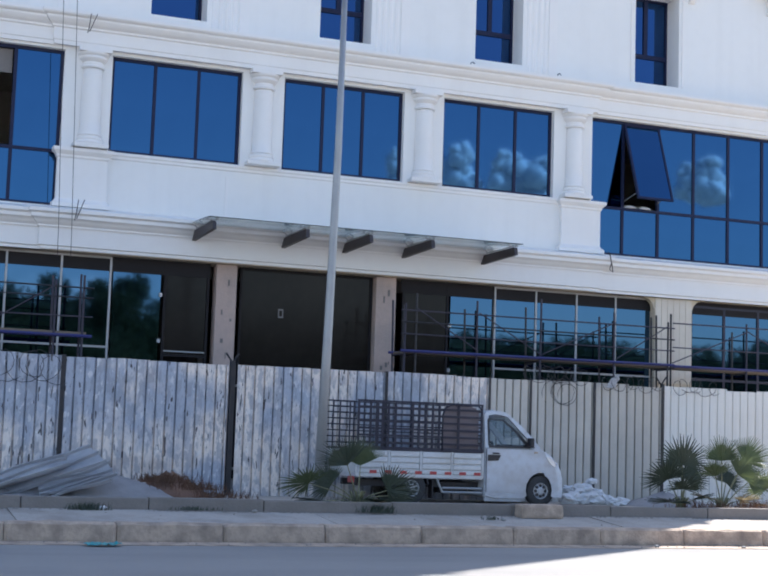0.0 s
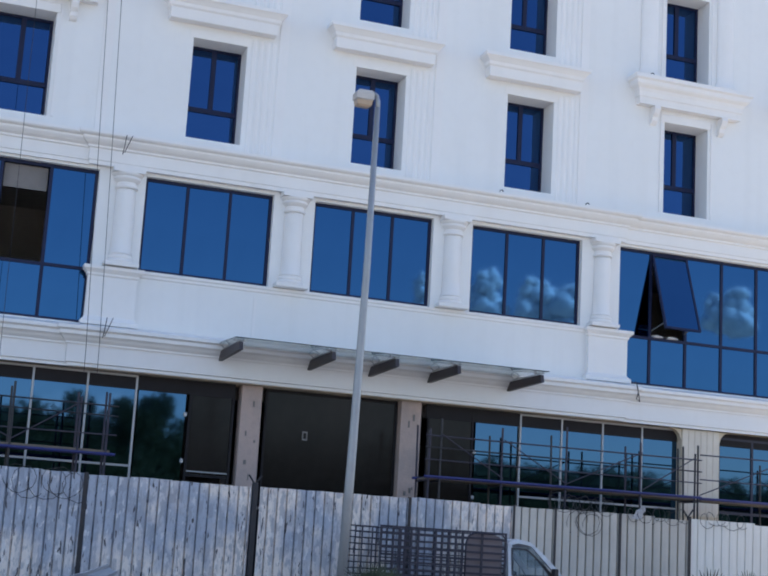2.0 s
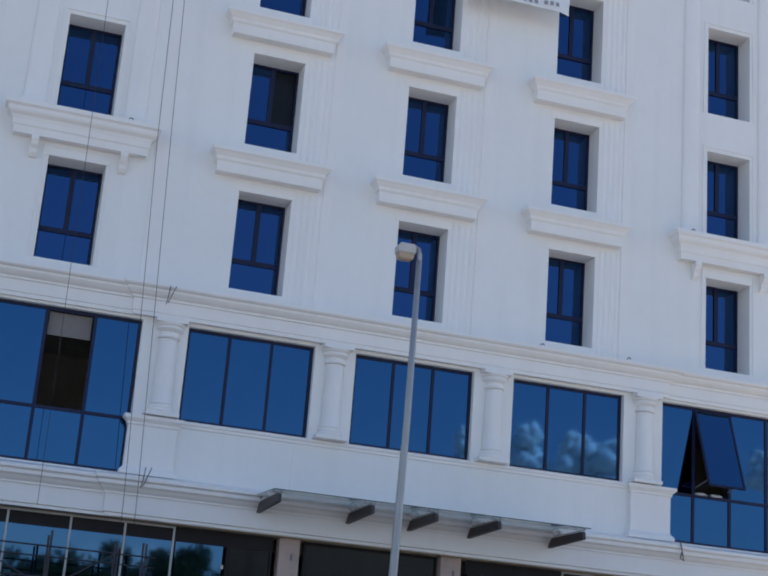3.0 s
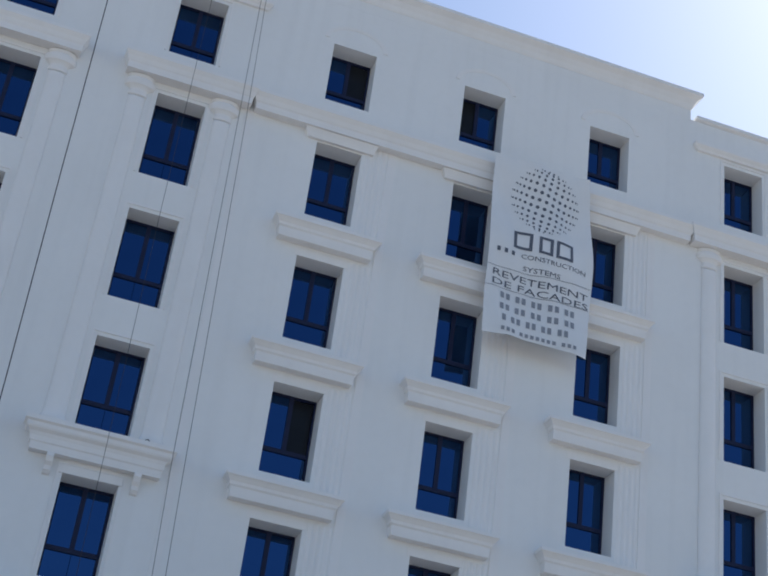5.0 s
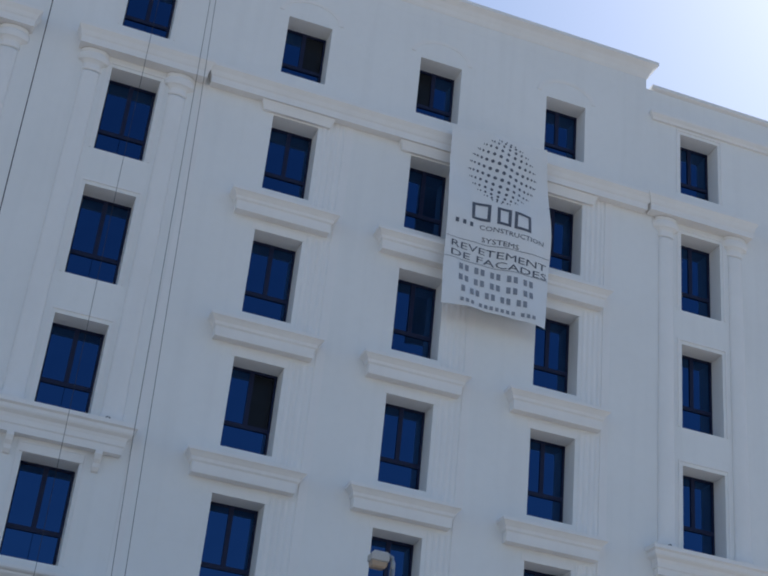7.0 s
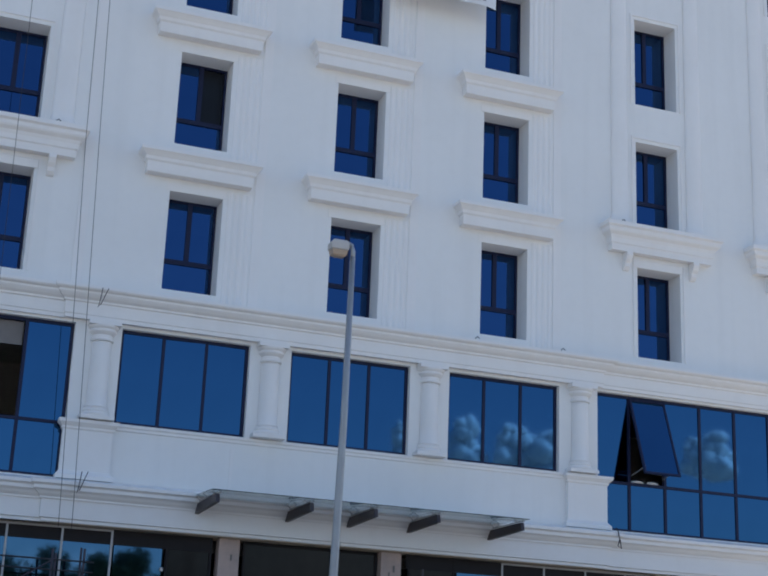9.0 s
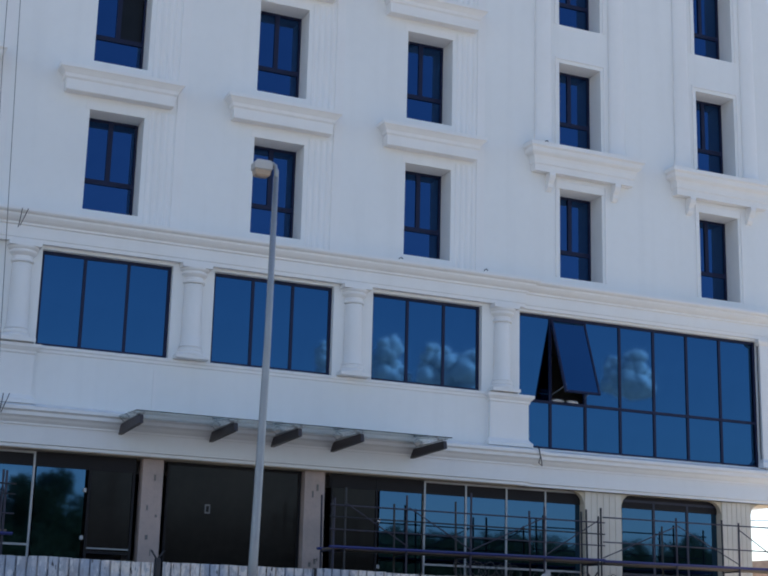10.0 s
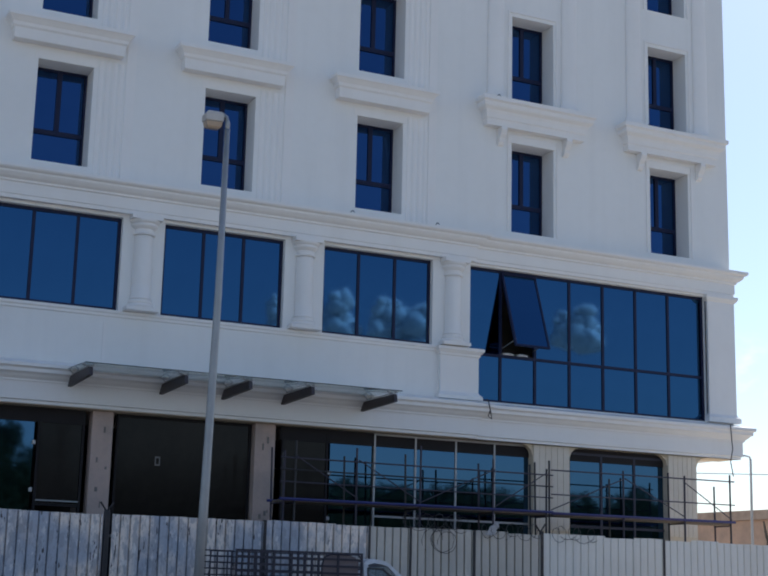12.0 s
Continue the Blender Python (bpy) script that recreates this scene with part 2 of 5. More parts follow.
def clear_glass(name, color, rough=0.02):
    m = bpy.data.materials.new(name)
    m.use_nodes = True
    b = m.node_tree.nodes["Principled BSDF"]
    b.inputs["Base Color"].default_value = (*color, 1)
    b.inputs["Roughness"].default_value, b.inputs["Transmission Weight"].default_value, b.inputs["IOR"].default_value = rough, 1.0, 1.45
    return m


M["canopy_glass"] = clear_glass("clear_greenish_glass", (0.80, 0.90, 0.88))


def leafy(name, color, tint, glow=0.35):
    """Leaf surface that also lets light through."""
    m = material(name, color, 0.45, tint=tint, amount=0.7, scale=2.5, fine=18, bump=0.05)
    n, l = m.node_tree.nodes, m.node_tree.links
    bsdf, out = n["Principled BSDF"], n["Material Output"]
    tr, mx = n.new("ShaderNodeBsdfTranslucent"), n.new("ShaderNodeMixShader")
    mx.inputs[0].default_value = glow
    l.new(bsdf.inputs["Base Color"].links[0].from_socket, tr.inputs[0])
    l.new(bsdf.outputs[0], mx.inputs[1])
    l.new(tr.outputs[0], mx.inputs[2])
    l.new(mx.outputs[0], out.inputs[0])
    return m


M["palm_green"] = leafy("palm_green", (0.105, 0.135, 0.06), (0.07, 0.09, 0.045))
M["palm_dark"] = leafy("palm_dark", (0.05, 0.068, 0.045), (0.035, 0.045, 0.03), 0.15)
M["palm_dry"] = leafy("palm_dry", (0.36, 0.30, 0.18), (0.24, 0.19, 0.11))
M["palm_stem"] = leafy("palm_stem", (0.22, 0.22, 0.12), (0.15, 0.13, 0.08), 0.1)
M["weed_dry"] = leafy("weed_dry", (0.17, 0.085, 0.05), (0.12, 0.07, 0.045), 0.3)
M["foliage"] = leafy("foliage", (0.085, 0.110, 0.055), (0.055, 0.075, 0.04), 0.3)
M["cloud"] = leafy("cloud", (0.95, 0.95, 0.95), (0.92, 0.92, 0.93), 0.08)
M["car_glass"] = clear_glass("car_glass", (0.55, 0.62, 0.65))
M["lamp_clear"] = clear_glass("lamp_clear", (0.92, 0.93, 0.95), 0.08)


# ---- building blocks ----
def part(name, bm, mat, parent=None, label="", smooth=False):
    me = bpy.data.meshes.new(name)
    bmesh.ops.recalc_face_normals(bm, faces=bm.faces)
    bm.to_mesh(me)
    bm.free()
    me.materials.append(M[mat] if isinstance(mat, str) else mat)
    if smooth:
        me.polygons.foreach_set("use_smooth", [True] * len(me.polygons))
    ob = new(name, me)
    ob.parent = parent
    if label:
        ob["label"] = label
    return ob


def again(name, ob, parent, m):
    """Another object on the mesh of ob."""
    o = new(name, ob.data)
    o.parent, o.matrix_local = parent, m
    return o


def box(bm, x0, y0, z0, x1, y1, z1, bevel=0.0):
    v = [bm.verts.new(p) for p in ((x0, y0, z0), (x1, y0, z0), (x1, y1, z0), (x0, y1, z0), (x0, y0, z1), (x1, y0, z1), (x1, y1, z1), (x0, y1, z1))]
    fs = [bm.faces.new([v[i] for i in q]) for q in ((3, 2, 1, 0), (4, 5, 6, 7), (0, 1, 5, 4), (1, 2, 6, 5), (2, 3, 7, 6), (3, 0, 4, 7))]
    if bevel:
        es = list({e for f in fs for e in f.edges})
        bmesh.ops.bevel(bm, geom=es, offset=bevel, segments=2, affect="EDGES", profile=0.6)
    return bm


def boxed(*args, bevel=0.0):
    return box(bmesh.new(), *args, bevel=bevel)


def rings(bm, loops, closed=True, caps=True):
    """Skins a run of loops with equal numbers of points."""
    vs = [[bm.verts.new(p) for p in loop] for loop in loops]
    k = len(vs[0])
    for a, b in zip(vs, vs[1:]):
        for i in range(k if closed else k - 1):
            j = (i + 1) % k
            bm.faces.new((a[i], a[j], b[j], b[i]))
    if caps:
        bm.faces.new(vs[0][::-1])
        bm.faces.new(vs[-1])
    return bm


def moulding(bm, x0, x1, profile, back=0.05, front=0.0):
    """A moulding on the facade with mitred returns at both ends; profile: (out, z) from the bottom up."""
    return rings(bm, [[(x0 - o, back, z), (x0 - o, front - o, z), (x1 + o, front - o, z), (x1 + o, back, z)] for o, z in profile])


def tube(bm, pts, r, k=8, r1=None):
    """A round bar along points, tapering from r to r1."""
    pts = [Vector(p) for p in pts]
    loops, n = [], len(pts)
    for i, p in enumerate(pts):
        d = (pts[min(i + 1, n - 1)] - pts[max(i - 1, 0)]).normalized()
        u = d.orthogonal().normalized() if abs(d.z) > 0.95 else d.cross(Vector((0, 0, 1))).normalized()
        if abs(d.z) > 0.95:
            u = Vector((1, 0, 0))
            u = (u - d * u.dot(d)).normalized()
        v = d.cross(u)
        rr = r if r1 is None else r + (r1 - r) * i / (n - 1)
        loops.append([p + rr * (math.cos(2 * math.pi * a / k) * u + math.sin(2 * math.pi * a / k) * v) for a in range(k)])
    return rings(bm, loops)


def lathe(bm, cx, cy, profile, k=20, half=False):
    """Turned shape about a vertical axis; profile: (radius, z)."""
    n = k + 1 if half else k
    loops = [[(cx + r * math.cos(math.pi * (1 + a / k) if half else 2 * math.pi * a / k),
               cy + r * math.sin(math.pi * (1 + a / k) if half else 2 * math.pi * a / k), z) for a in range(n)] for r, z in profile]
    return rings(bm, loops)


def empty(name, x=0, y=0, z=0):
    ob = new(name)
    ob.location = (x, y, z)
    return ob


# ---- ground, road, pavement ----
def strip(name, profile, x0, x1, mat, label, cuts=1):
    bm = bmesh.new()
    xs = [x0 + (x1 - x0) * i / cuts for i in range(cuts + 1)]
    rings(bm, [[(x, y, z) for y, z in profile] for x in xs], closed=False, caps=False)
    ob = part(name, bm, mat)
    for p in ob.data.polygons:
        if p.normal.z < -0.1:
            p.flip()
    return tagged(ob, label, name.split("_")[0], kind="structure")


strip("ground", [(-2500, -0.06), (-8.72, -0.05), (-8.70, 0.26), (-7.12, 0.36), (-7.08, 0.50), (-0.2, 0.52), (2500, 0.52)], -2500, 2500, "earth",
      "dusty dry earth reaching out to the horizon")
strip("road", [(-38, -0.02), (-22.0, 0.05), (-9.05, 0.0)], -400, 400, "road", "worn grey dusty asphalt road", 40)

# ---- the building ----
WIN_W = 1.25
ROWS = [(10.77, 13.10), (14.27, 16.58), (17.80, 20.15), (21.40, 23.68), (25.12, 27.04)]   # window bottoms and tops, storey by storey
COLS = {"z": -12.50, "a": -8.20, "b": -3.89, "c": 0.0, "d": 3.90, "e": 8.27, "f": 12.59}
X0, X1, DEEP, BASE = -13.95, 15.20, 15.0, 0.52
MEZZ = [(-4.66, -1.75), (-0.78, 2.14), (3.14, 6.05)]
MZ0, MZ1, WZ0 = 7.63, 9.74, 6.36
WINGS = [(-13.10, -5.68), (7.10, 14.36)]
GF = [(-13.0, -2.19), (-1.60, 1.55), (2.14, 8.93), (10.0, 13.05)]
GZ = 5.42
SMALL, BIG, LOW = 0.56, 0.14, 0.20     # depths of the glass behind the facade

building = tagged(empty("building", 0, 0, BASE), "white rendered hotel under construction with blue mirror windows", "building")


def hang(ob):
    """Keeps a part where it was made although its parent stands elsewhere."""
    ob.matrix_parent_inverse = ob.parent.matrix_basis.inverted() if ob.parent else Matrix()
    return ob


def piece(name, bm, mat, label="", parent=None, smooth=False):
    ob = part(name, bm, mat, parent or building, label, smooth)
    return hang(ob) if (parent or building) is building else ob


def pierced(x0, x1, z0, z1, holes, y0=0.0, y1=0.45):
    """A wall slab along x with rectangular holes right through it."""
    bm = bmesh.new()
    xs = sorted({x0, x1, *(h[0] for h in holes), *(h[1] for h in holes)})
    zs = sorted({z0, z1, *(h[2] for h in holes), *(h[3] for h in holes)})
    verts = {}

    def v(x, y, z):
        key = (round(x, 4), y, round(z, 4))
        if key not in verts:
            verts[key] = bm.verts.new((x, y, z))
        return verts[key]

    def solid(i, j):
        if not (0 <= i < len(xs) - 1 and 0 <= j < len(zs) - 1):
            return False
        cx, cz = (xs[i] + xs[i + 1]) / 2, (zs[j] + zs[j + 1]) / 2
        return not any(a < cx < b and c < cz < d for a, b, c, d in holes)

    for i in range(len(xs) - 1):
        for j in range(len(zs) - 1):
            if not solid(i, j):
                continue
            a, b, c, d = xs[i], xs[i + 1], zs[j], zs[j + 1]
            bm.faces.new((v(a, y0, c), v(b, y0, c), v(b, y0, d), v(a, y0, d)))
            bm.faces.new((v(a, y1, d), v(b, y1, d), v(b, y1, c), v(a, y1, c)))
            for di, dj, p, q in ((-1, 0, (a, c), (a, d)), (1, 0, (b, d), (b, c)), (0, -1, (b, c), (a, c)), (0, 1, (a, d), (b, d))):
                if not solid(i + di, j + dj):
                    bm.faces.new((v(p[0], y0, p[1]), v(q[0], y0, q[1]), v(q[0], y1, q[1]), v(p[0], y1, p[1])))
    return bm


WING_ROWS = [(10.75, 13.10), (14.30, 16.58), (17.66, 20.15), (21.20, 23.70), (25.08, 27.16)]


def opening(c, r):
    """Left, right, bottom and top of a small window."""
    zb, zt = (WING_ROWS if c in "zaef" else ROWS)[r]
    return COLS[c], COLS[c] + (1.265 if c in "zaef" else WIN_W), zb, zt


holes = [opening(c, r) for c in COLS for r in range(5)]
holes += [(a, b, MZ0, MZ1) for a, b in MEZZ] + [(a, b, WZ0, MZ1) for a, b in WINGS]
piece("wall", pierced(X0, X1, GZ, 28.45, holes, 0.0, 0.70), "white", "white rendered front wall")
piece("wall", boxed(X0, 0.72, BASE, X0 + 0.4, DEEP, 28.45), "white")
piece("wall", boxed(X1 - 0.4, 0.72, GZ, X1, DEEP, 28.45), "white")
piece("wall", boxed(X0 + 0.41, DEEP - 0.4, BASE, X1 - 0.41, DEEP, 28.45), "white")
piece("wall", boxed(13.55, 0.46, BASE, 13.88, DEEP - 0.5, GZ - 0.31), "cream", "cream clad ground-floor flank wall")
piece("roof", boxed(X0 + 0.41, 0.72, 27.9, X1 - 0.41, DEEP - 0.41, 28.1), "concrete")
piece("floor_slab", boxed(X0 + 0.41, 0.73, 5.12, 13.90, DEEP - 0.41, GZ - 0.005), "interior")
piece("floor_slab", boxed(13.905, 0.73, GZ + 0.01, X1 - 0.41, DEEP - 0.41, GZ + 0.1), "interior")
piece("floor_slab", boxed(X0 + 0.41, 0.73, 9.95, X1 - 0.41, DEEP - 0.41, 10.25), "room")
piece("partition", boxed(X0 + 0.5, 5.5, 5.43, X1 - 0.5, 5.6, 9.94), "room")
piece("floor_slab", boxed(X0 + 0.41, -0.35, BASE - 0.02, 14.0, DEEP - 0.41, 0.72), "concrete")
for z in (13.8, 17.3, 20.8, 24.4):
    piece("floor_slab", boxed(X0 + 0.41, 0.73, z, X1 - 0.41, DEEP - 0.41, z + 0.2), "room")
piece("partition", boxed(X0 + 0.5, 6.5, 10.26, X1 - 0.5, 6.6, 27.8), "room")
piece("partition", boxed(X0 + 0.5, 7.5, 0.73, 13.6, 7.6, 5.1), "interior", "raw dark back wall of the ground floor")
for x in (-2.3, 2.0):
    piece("partition", boxed(x, 0.8, 0.73, x + 0.2, 7.4, 5.1), "interior")
for x, y in ((5.6, 4.6), (-6.5, 4.6)):
    piece("concrete_column", boxed(x, y, 0.73, x + 0.5, y + 0.5, 5.1, bevel=0.015), "concrete")

# parapets
piece("parapet", boxed(-5.85, 0.0, 28.452, 7.13, 0.5, 29.30), "white", "raised plain parapet over the middle")
COVE = [(0.012, 28.80), (0.04, 28.86), (0.07, 28.96), (0.15, 29.10), (0.25, 29.19), (0.28, 29.21), (0.28, 29.32), (0.0, 29.36)]
piece("parapet_cap", rings(bmesh.new(), [[(-5.86, 0.55, z), (-5.86, -o, z), (7.13 + o, -o, z), (7.13 + o, 0.55, z)] for o, z in COVE]), "mould", "flared coved cap of the raised parapet")
piece("parapet", moulding(bmesh.new(), X0, -5.95, [(0.02, 28.454), (0.10, 28.5), (0.10, 28.6), (0.0, 28.62)], 0.6), "mould")
piece("parapet", moulding(bmesh.new(), 7.40, X1 - 0.1, [(0.02, 28.454), (0.10, 28.5), (0.10, 28.6), (0.0, 28.62)], 0.6), "mould")

# cornices that run along the whole front
LOWER = [(0.0, 5.40), (0.12, 5.40), (0.12, 5.46), (0.16, 5.48), (0.16, 5.86), (0.20, 5.86), (0.20, 5.90), (0.26, 5.95), (0.30, 6.00), (0.36, 6.04), (0.36, 6.11), (0.42, 6.15), (0.42, 6.22), (0.0, 6.33)]
UPPER = [(0.0, 9.80), (0.07, 9.80), (0.07, 9.88), (0.09, 9.90), (0.09, 10.15), (0.13, 10.17), (0.13, 10.21), (0.20, 10.25), (0.25, 10.30), (0.27, 10.33), (0.27, 10.37), (0.34, 10.40), (0.36, 10.43), (0.36, 10.49), (0.0, 10.56)]
for name, prof in (("lower_cornice", LOWER), ("upper_cornice", UPPER)):
    piece(name, moulding(bmesh.new(), X0, -5.93, prof, 0.05), "mould", "white stepped cornice of the wing")
    piece(name, moulding(bmesh.new(), 7.16, X1, prof, 0.05), "mould", "white stepped cornice of the wing")
    piece(name, moulding(bmesh.new(), -5.88, 7.11, [(o, z + 0.012) for o, z in prof], 0.05, -0.07), "mould", "white stepped cornice over the entrance front")
# reveal trim along the top of the ground floor
piece("soffit", boxed(X0 + 0.3, -0.10, GZ - 0.02, X1 + 0.05, 0.72, GZ - 0.003), "cream", "cream underside of the overhang")

# sill band and spandrel under the middle windows
piece("sill_band", moulding(bmesh.new(), -5.50, 7.16, [(0.0, 7.46), (0.03, 7.48), (0.03, 7.53), (0.06, 7.56), (0.06, 7.61), (0.0, 7.625)]), "mould")
for x in (-5.75, 6.22):
    bm = moulding(bmesh.new(), x + 0.08, x + 1.02, [(0.14, 6.33), (0.14, 6.42), (0.08, 6.48), (0.06, 6.52), (0.06, 7.38), (0.09, 7.41), (0.09, 7.45), (0.14, 7.50), (0.17, 7.53), (0.17, 7.60), (0.0, 7.63)], front=-0.05)
    piece("pedestal", bm, "mould", "white moulded column pedestal")
piece("spandrel_joint", boxed(-2.05, -0.012, 6.4, -1.98, 0.1, 7.33), "mould")

# half-round columns between the middle windows
def plinth(x):
    """Low block with two round rings on it."""
    bm = boxed(x - 0.38, -0.30, 7.628, x + 0.38, 0.02, 7.71, bevel=0.012)
    return lathe(bm, x, 0.0, [(0.31, 7.711), (0.315, 7.75), (0.30, 7.78), (0.265, 7.80), (0.28, 7.83), (0.275, 7.87), (0.25, 7.895)], 18, half=True)


for x in (-5.08, -1.265, 2.64, 6.60):
    bm = lathe(bmesh.new(), x, 0.0, [(0.26, 7.90), (0.25, 7.94), (0.225, 7.97), (0.22, 8.3), (0.207, 9.30), (0.205, 9.355)], 18, half=True)
    shaft = piece("column", bm, "mould", "white engaged round column", smooth=True)
    hang(part("column_base", plinth(x), "mould", building))
    bm = lathe(bmesh.new(), x, 0.0, [(0.21, 9.36), (0.25, 9.375), (0.255, 9.41), (0.22, 9.43), (0.215, 9.50), (0.26, 9.53), (0.30, 9.57), (0.30, 9.61), (0.285, 9.62), (0.33, 9.66), (0.34, 9.70)], 18, half=True)
    box(bm, x - 0.35, -0.30, 9.702, x + 0.35, 0.02, 9.795)
    piece("capital", bm, "mould")

# big corner pilaster at the end of the wing
piece("corner_pilaster", moulding(bmesh.new(), 14.42, 15.20, [(0.14, 6.35), (0.14, 6.48), (0.08, 6.54), (0.06, 6.58), (0.06, 9.62), (0.10, 9.66), (0.14, 9.72), (0.14, 9.79)], front=-0.02), "mould")

# lintels, fluted strips and arches of the middle bays
for c in "bcd":
    x = COLS[c]
    for r, (zb, zt) in enumerate(ROWS[:3]):
        z = zt + 0.20
        lintel = [(0.0, z + 0.10), (0.13, z + 0.10), (0.14, z + 0.12), (0.15, z + 0.34), (0.19, z + 0.38), (0.20, z + 0.45), (0.26, z + 0.52), (0.29, z + 0.55), (0.32, z + 0.57), (0.32, z + 0.65), (0.0, z + 0.71)]
        piece("lintel", moulding(bmesh.new(), x - 0.47, x + WIN_W + 0.47, lintel, 0.05, -0.12),
              "mould", "white moulded lintel over a window")
        bm = bmesh.new()
        box(bm, x - 0.08, -0.012, zt + 0.003, x + WIN_W + 0.08, 0.05, zt + 0.195)
        piece("architrave", bm, "mould")
    for r, (zb, zt) in enumerate(ROWS[:4]):
        bm = bmesh.new()
        x0 = x + WIN_W + 0.08
        z0, z1 = (10.58 if r == 0 else ROWS[r - 1][1] + 0.86), zt + (0.19 if r < 3 else 0.34)
        for k in range(5):
            lathe(bm, x0 + 0.08 + 0.155 * k, 0.012, [(0.062, z0), (0.062, z1)], 8, half=True)
        for v in bm.verts:
            v.co.y = 0.012 + (v.co.y - 0.012) * 0.5
        piece("fluted_strip", bm, "mould", "shallow fluted strip beside a window")
    zt = ROWS[4][1]
    bm = bmesh.new()
    cx, cz = x + WIN_W / 2, zt + 0.15
    loops = []
    for k in range(17):
        a = math.pi * k / 16
        ca, sa = math.cos(a), math.sin(a) * 0.62
        loops.append([(cx + ca * q, y, cz + sa * q) for q, y in ((0.78, 0.02), (0.78, -0.012), (0.92, -0.03), (0.92, 0.02))])
    piece("arch_moulding", rings(bm, loops), "mould", "shallow arched hood over an attic window")
for x in (-5.9, -1.9, 1.98, 5.85):
    piece("wall_strip", boxed(x, -0.02, 10.58, x + 0.22, 0.1, 24.0), "mould")

# entablature under the attic
ENT = [(0.0, 23.98), (0.13, 23.98), (0.14, 24.16), (0.17, 24.20), (0.21, 24.31), (0.26, 24.38), (0.29, 24.42), (0.29, 24.50), (0.0, 24.58)]
piece("attic_cornice", moulding(bmesh.new(), -5.57, 6.92, ENT, 0.05, -0.12), "mould", "white cornice band under the attic")
for c in "bcd":
    x = COLS[c]
    piece("hood", moulding(bmesh.new(), x - 0.25, x + WIN_W + 0.25, [(0.0, 23.72), (0.05, 23.72), (0.09, 23.84), (0.14, 23.975)], front=-0.05), "mould")

# wings: bracketed cornice over the first storey, tall half columns, short entablature
for c in "zaef":
    x = COLS[c]
    cx = x + WIN_W / 2
    bm = moulding(bmesh.new(), cx - 1.35, cx + 1.35, [(0.0, 13.42), (0.12, 13.42), (0.13, 13.58), (0.16, 13.61), (0.17, 13.72), (0.20, 13.80), (0.28, 13.86), (0.30, 13.90), (0.30, 13.98), (0.36, 14.02), (0.36, 14.12), (0.0, 14.18)], front=-0.10)
    piece("bracketed_cornice", bm, "mould", "white balcony-like cornice on corbels")
    for s in (-1, 1):
        bx = cx + s * 0.98
        bm = bmesh.new()
        prof = [(0.02, 13.41), (-0.26, 13.41), (-0.27, 13.33), (-0.22, 13.22), (-0.14, 13.14), (-0.13, 13.05), (-0.07, 12.98), (0.02, 12.95)]
        rings(bm, [[(bx - 0.08, y, z) for y, z in prof], [(bx + 0.08, y, z) for y, z in prof]])
        piece("corbel", bm, "mould", "scrolled white corbel")
        px = cx + s * 1.12
        bm = lathe(bmesh.new(), px, 0.0, [(0.30, 14.19), (0.30, 14.32), (0.26, 14.36), (0.25, 14.5), (0.22, 23.3), (0.22, 23.36)], 14, half=True)
        for v in bm.verts:
            v.co.y *= 0.45
        piece("tall_column", bm, "mould", "tall engaged white column", smooth=True)
        bm = lathe(bmesh.new(), px, 0.0, [(0.22, 23.37), (0.25, 23.40), (0.25, 23.46), (0.22, 23.48), (0.23, 23.56), (0.30, 23.62), (0.38, 23.66), (0.41, 23.74), (0.40, 23.82), (0.34, 23.88), (0.36, 23.90), (0.36, 23.985)], 14, half=True)
        for v in bm.verts:
            v.co.y *= 0.55
        piece("ionic_capital", bm, "mould")
    piece("wing_entablature", moulding(bmesh.new(), 7.25 if c == "e" else cx - 1.45, -5.93 if c == "a" else min(cx + 1.45, 15.0), [(o * 0.8, z + 0.02) for o, z in ENT], 0.05, -0.22), "mould")
    bm = bmesh.new()
    box(bm, x - 0.08, -0.03, 13.103, x + WIN_W + 0.08, 0.05, 13.30)
    piece("architrave", bm, "mould")
    for zb, zt in WING_ROWS:
        o = 0.10 if zt > 14 else 0.205
        bm = pierced(x - 0.13, x + 1.395, zb, zt + o + 0.055, [(x - 0.08, x + 1.345, zb, zt + o)], -0.028, 0.02)
        piece("architrave", bm, "mould", "thin raised surround of a window")
for a, b in ((X0, -5.95), (7.40, X1)):
    piece("attic_string", moulding(bmesh.new(), a, b, [(0.0, 27.36), (0.08, 27.37), (0.10, 27.44), (0.16, 27.50), (0.18, 27.54), (0.18, 27.61), (0.0, 27.70)]), "mould")


# ---- windows ----
def bars(bm, x0, x1, z0, z1, y0, y1, w, uprights=(), rails=(), inner=None):
    """A frame with uprights (x, z0, z1) and rails (z, x0, x1), in one piece; inner: their width."""
    bm.free()
    k = (inner or w) / 2
    zs = [(z0, z0 + w), *((r[0] - k, r[0] + k) for r in sorted(rails)), (z1 - w, z1)]
    found = []
    for a, b in zip(zs, zs[1:]):
        xs = [(x0, x0 + w), *((u[0] - k, u[0] + k) for u in sorted(uprights) if u[1] < (a[1] + b[0]) / 2 < u[2]), (x1 - w, x1)]
        found += [(p[1], q[0], a[1], b[0]) for p, q in zip(xs, xs[1:])]
    return pierced(x0, x1, z0, z1, found, y0, y1)


rng = random.Random(7)
PANES = {}


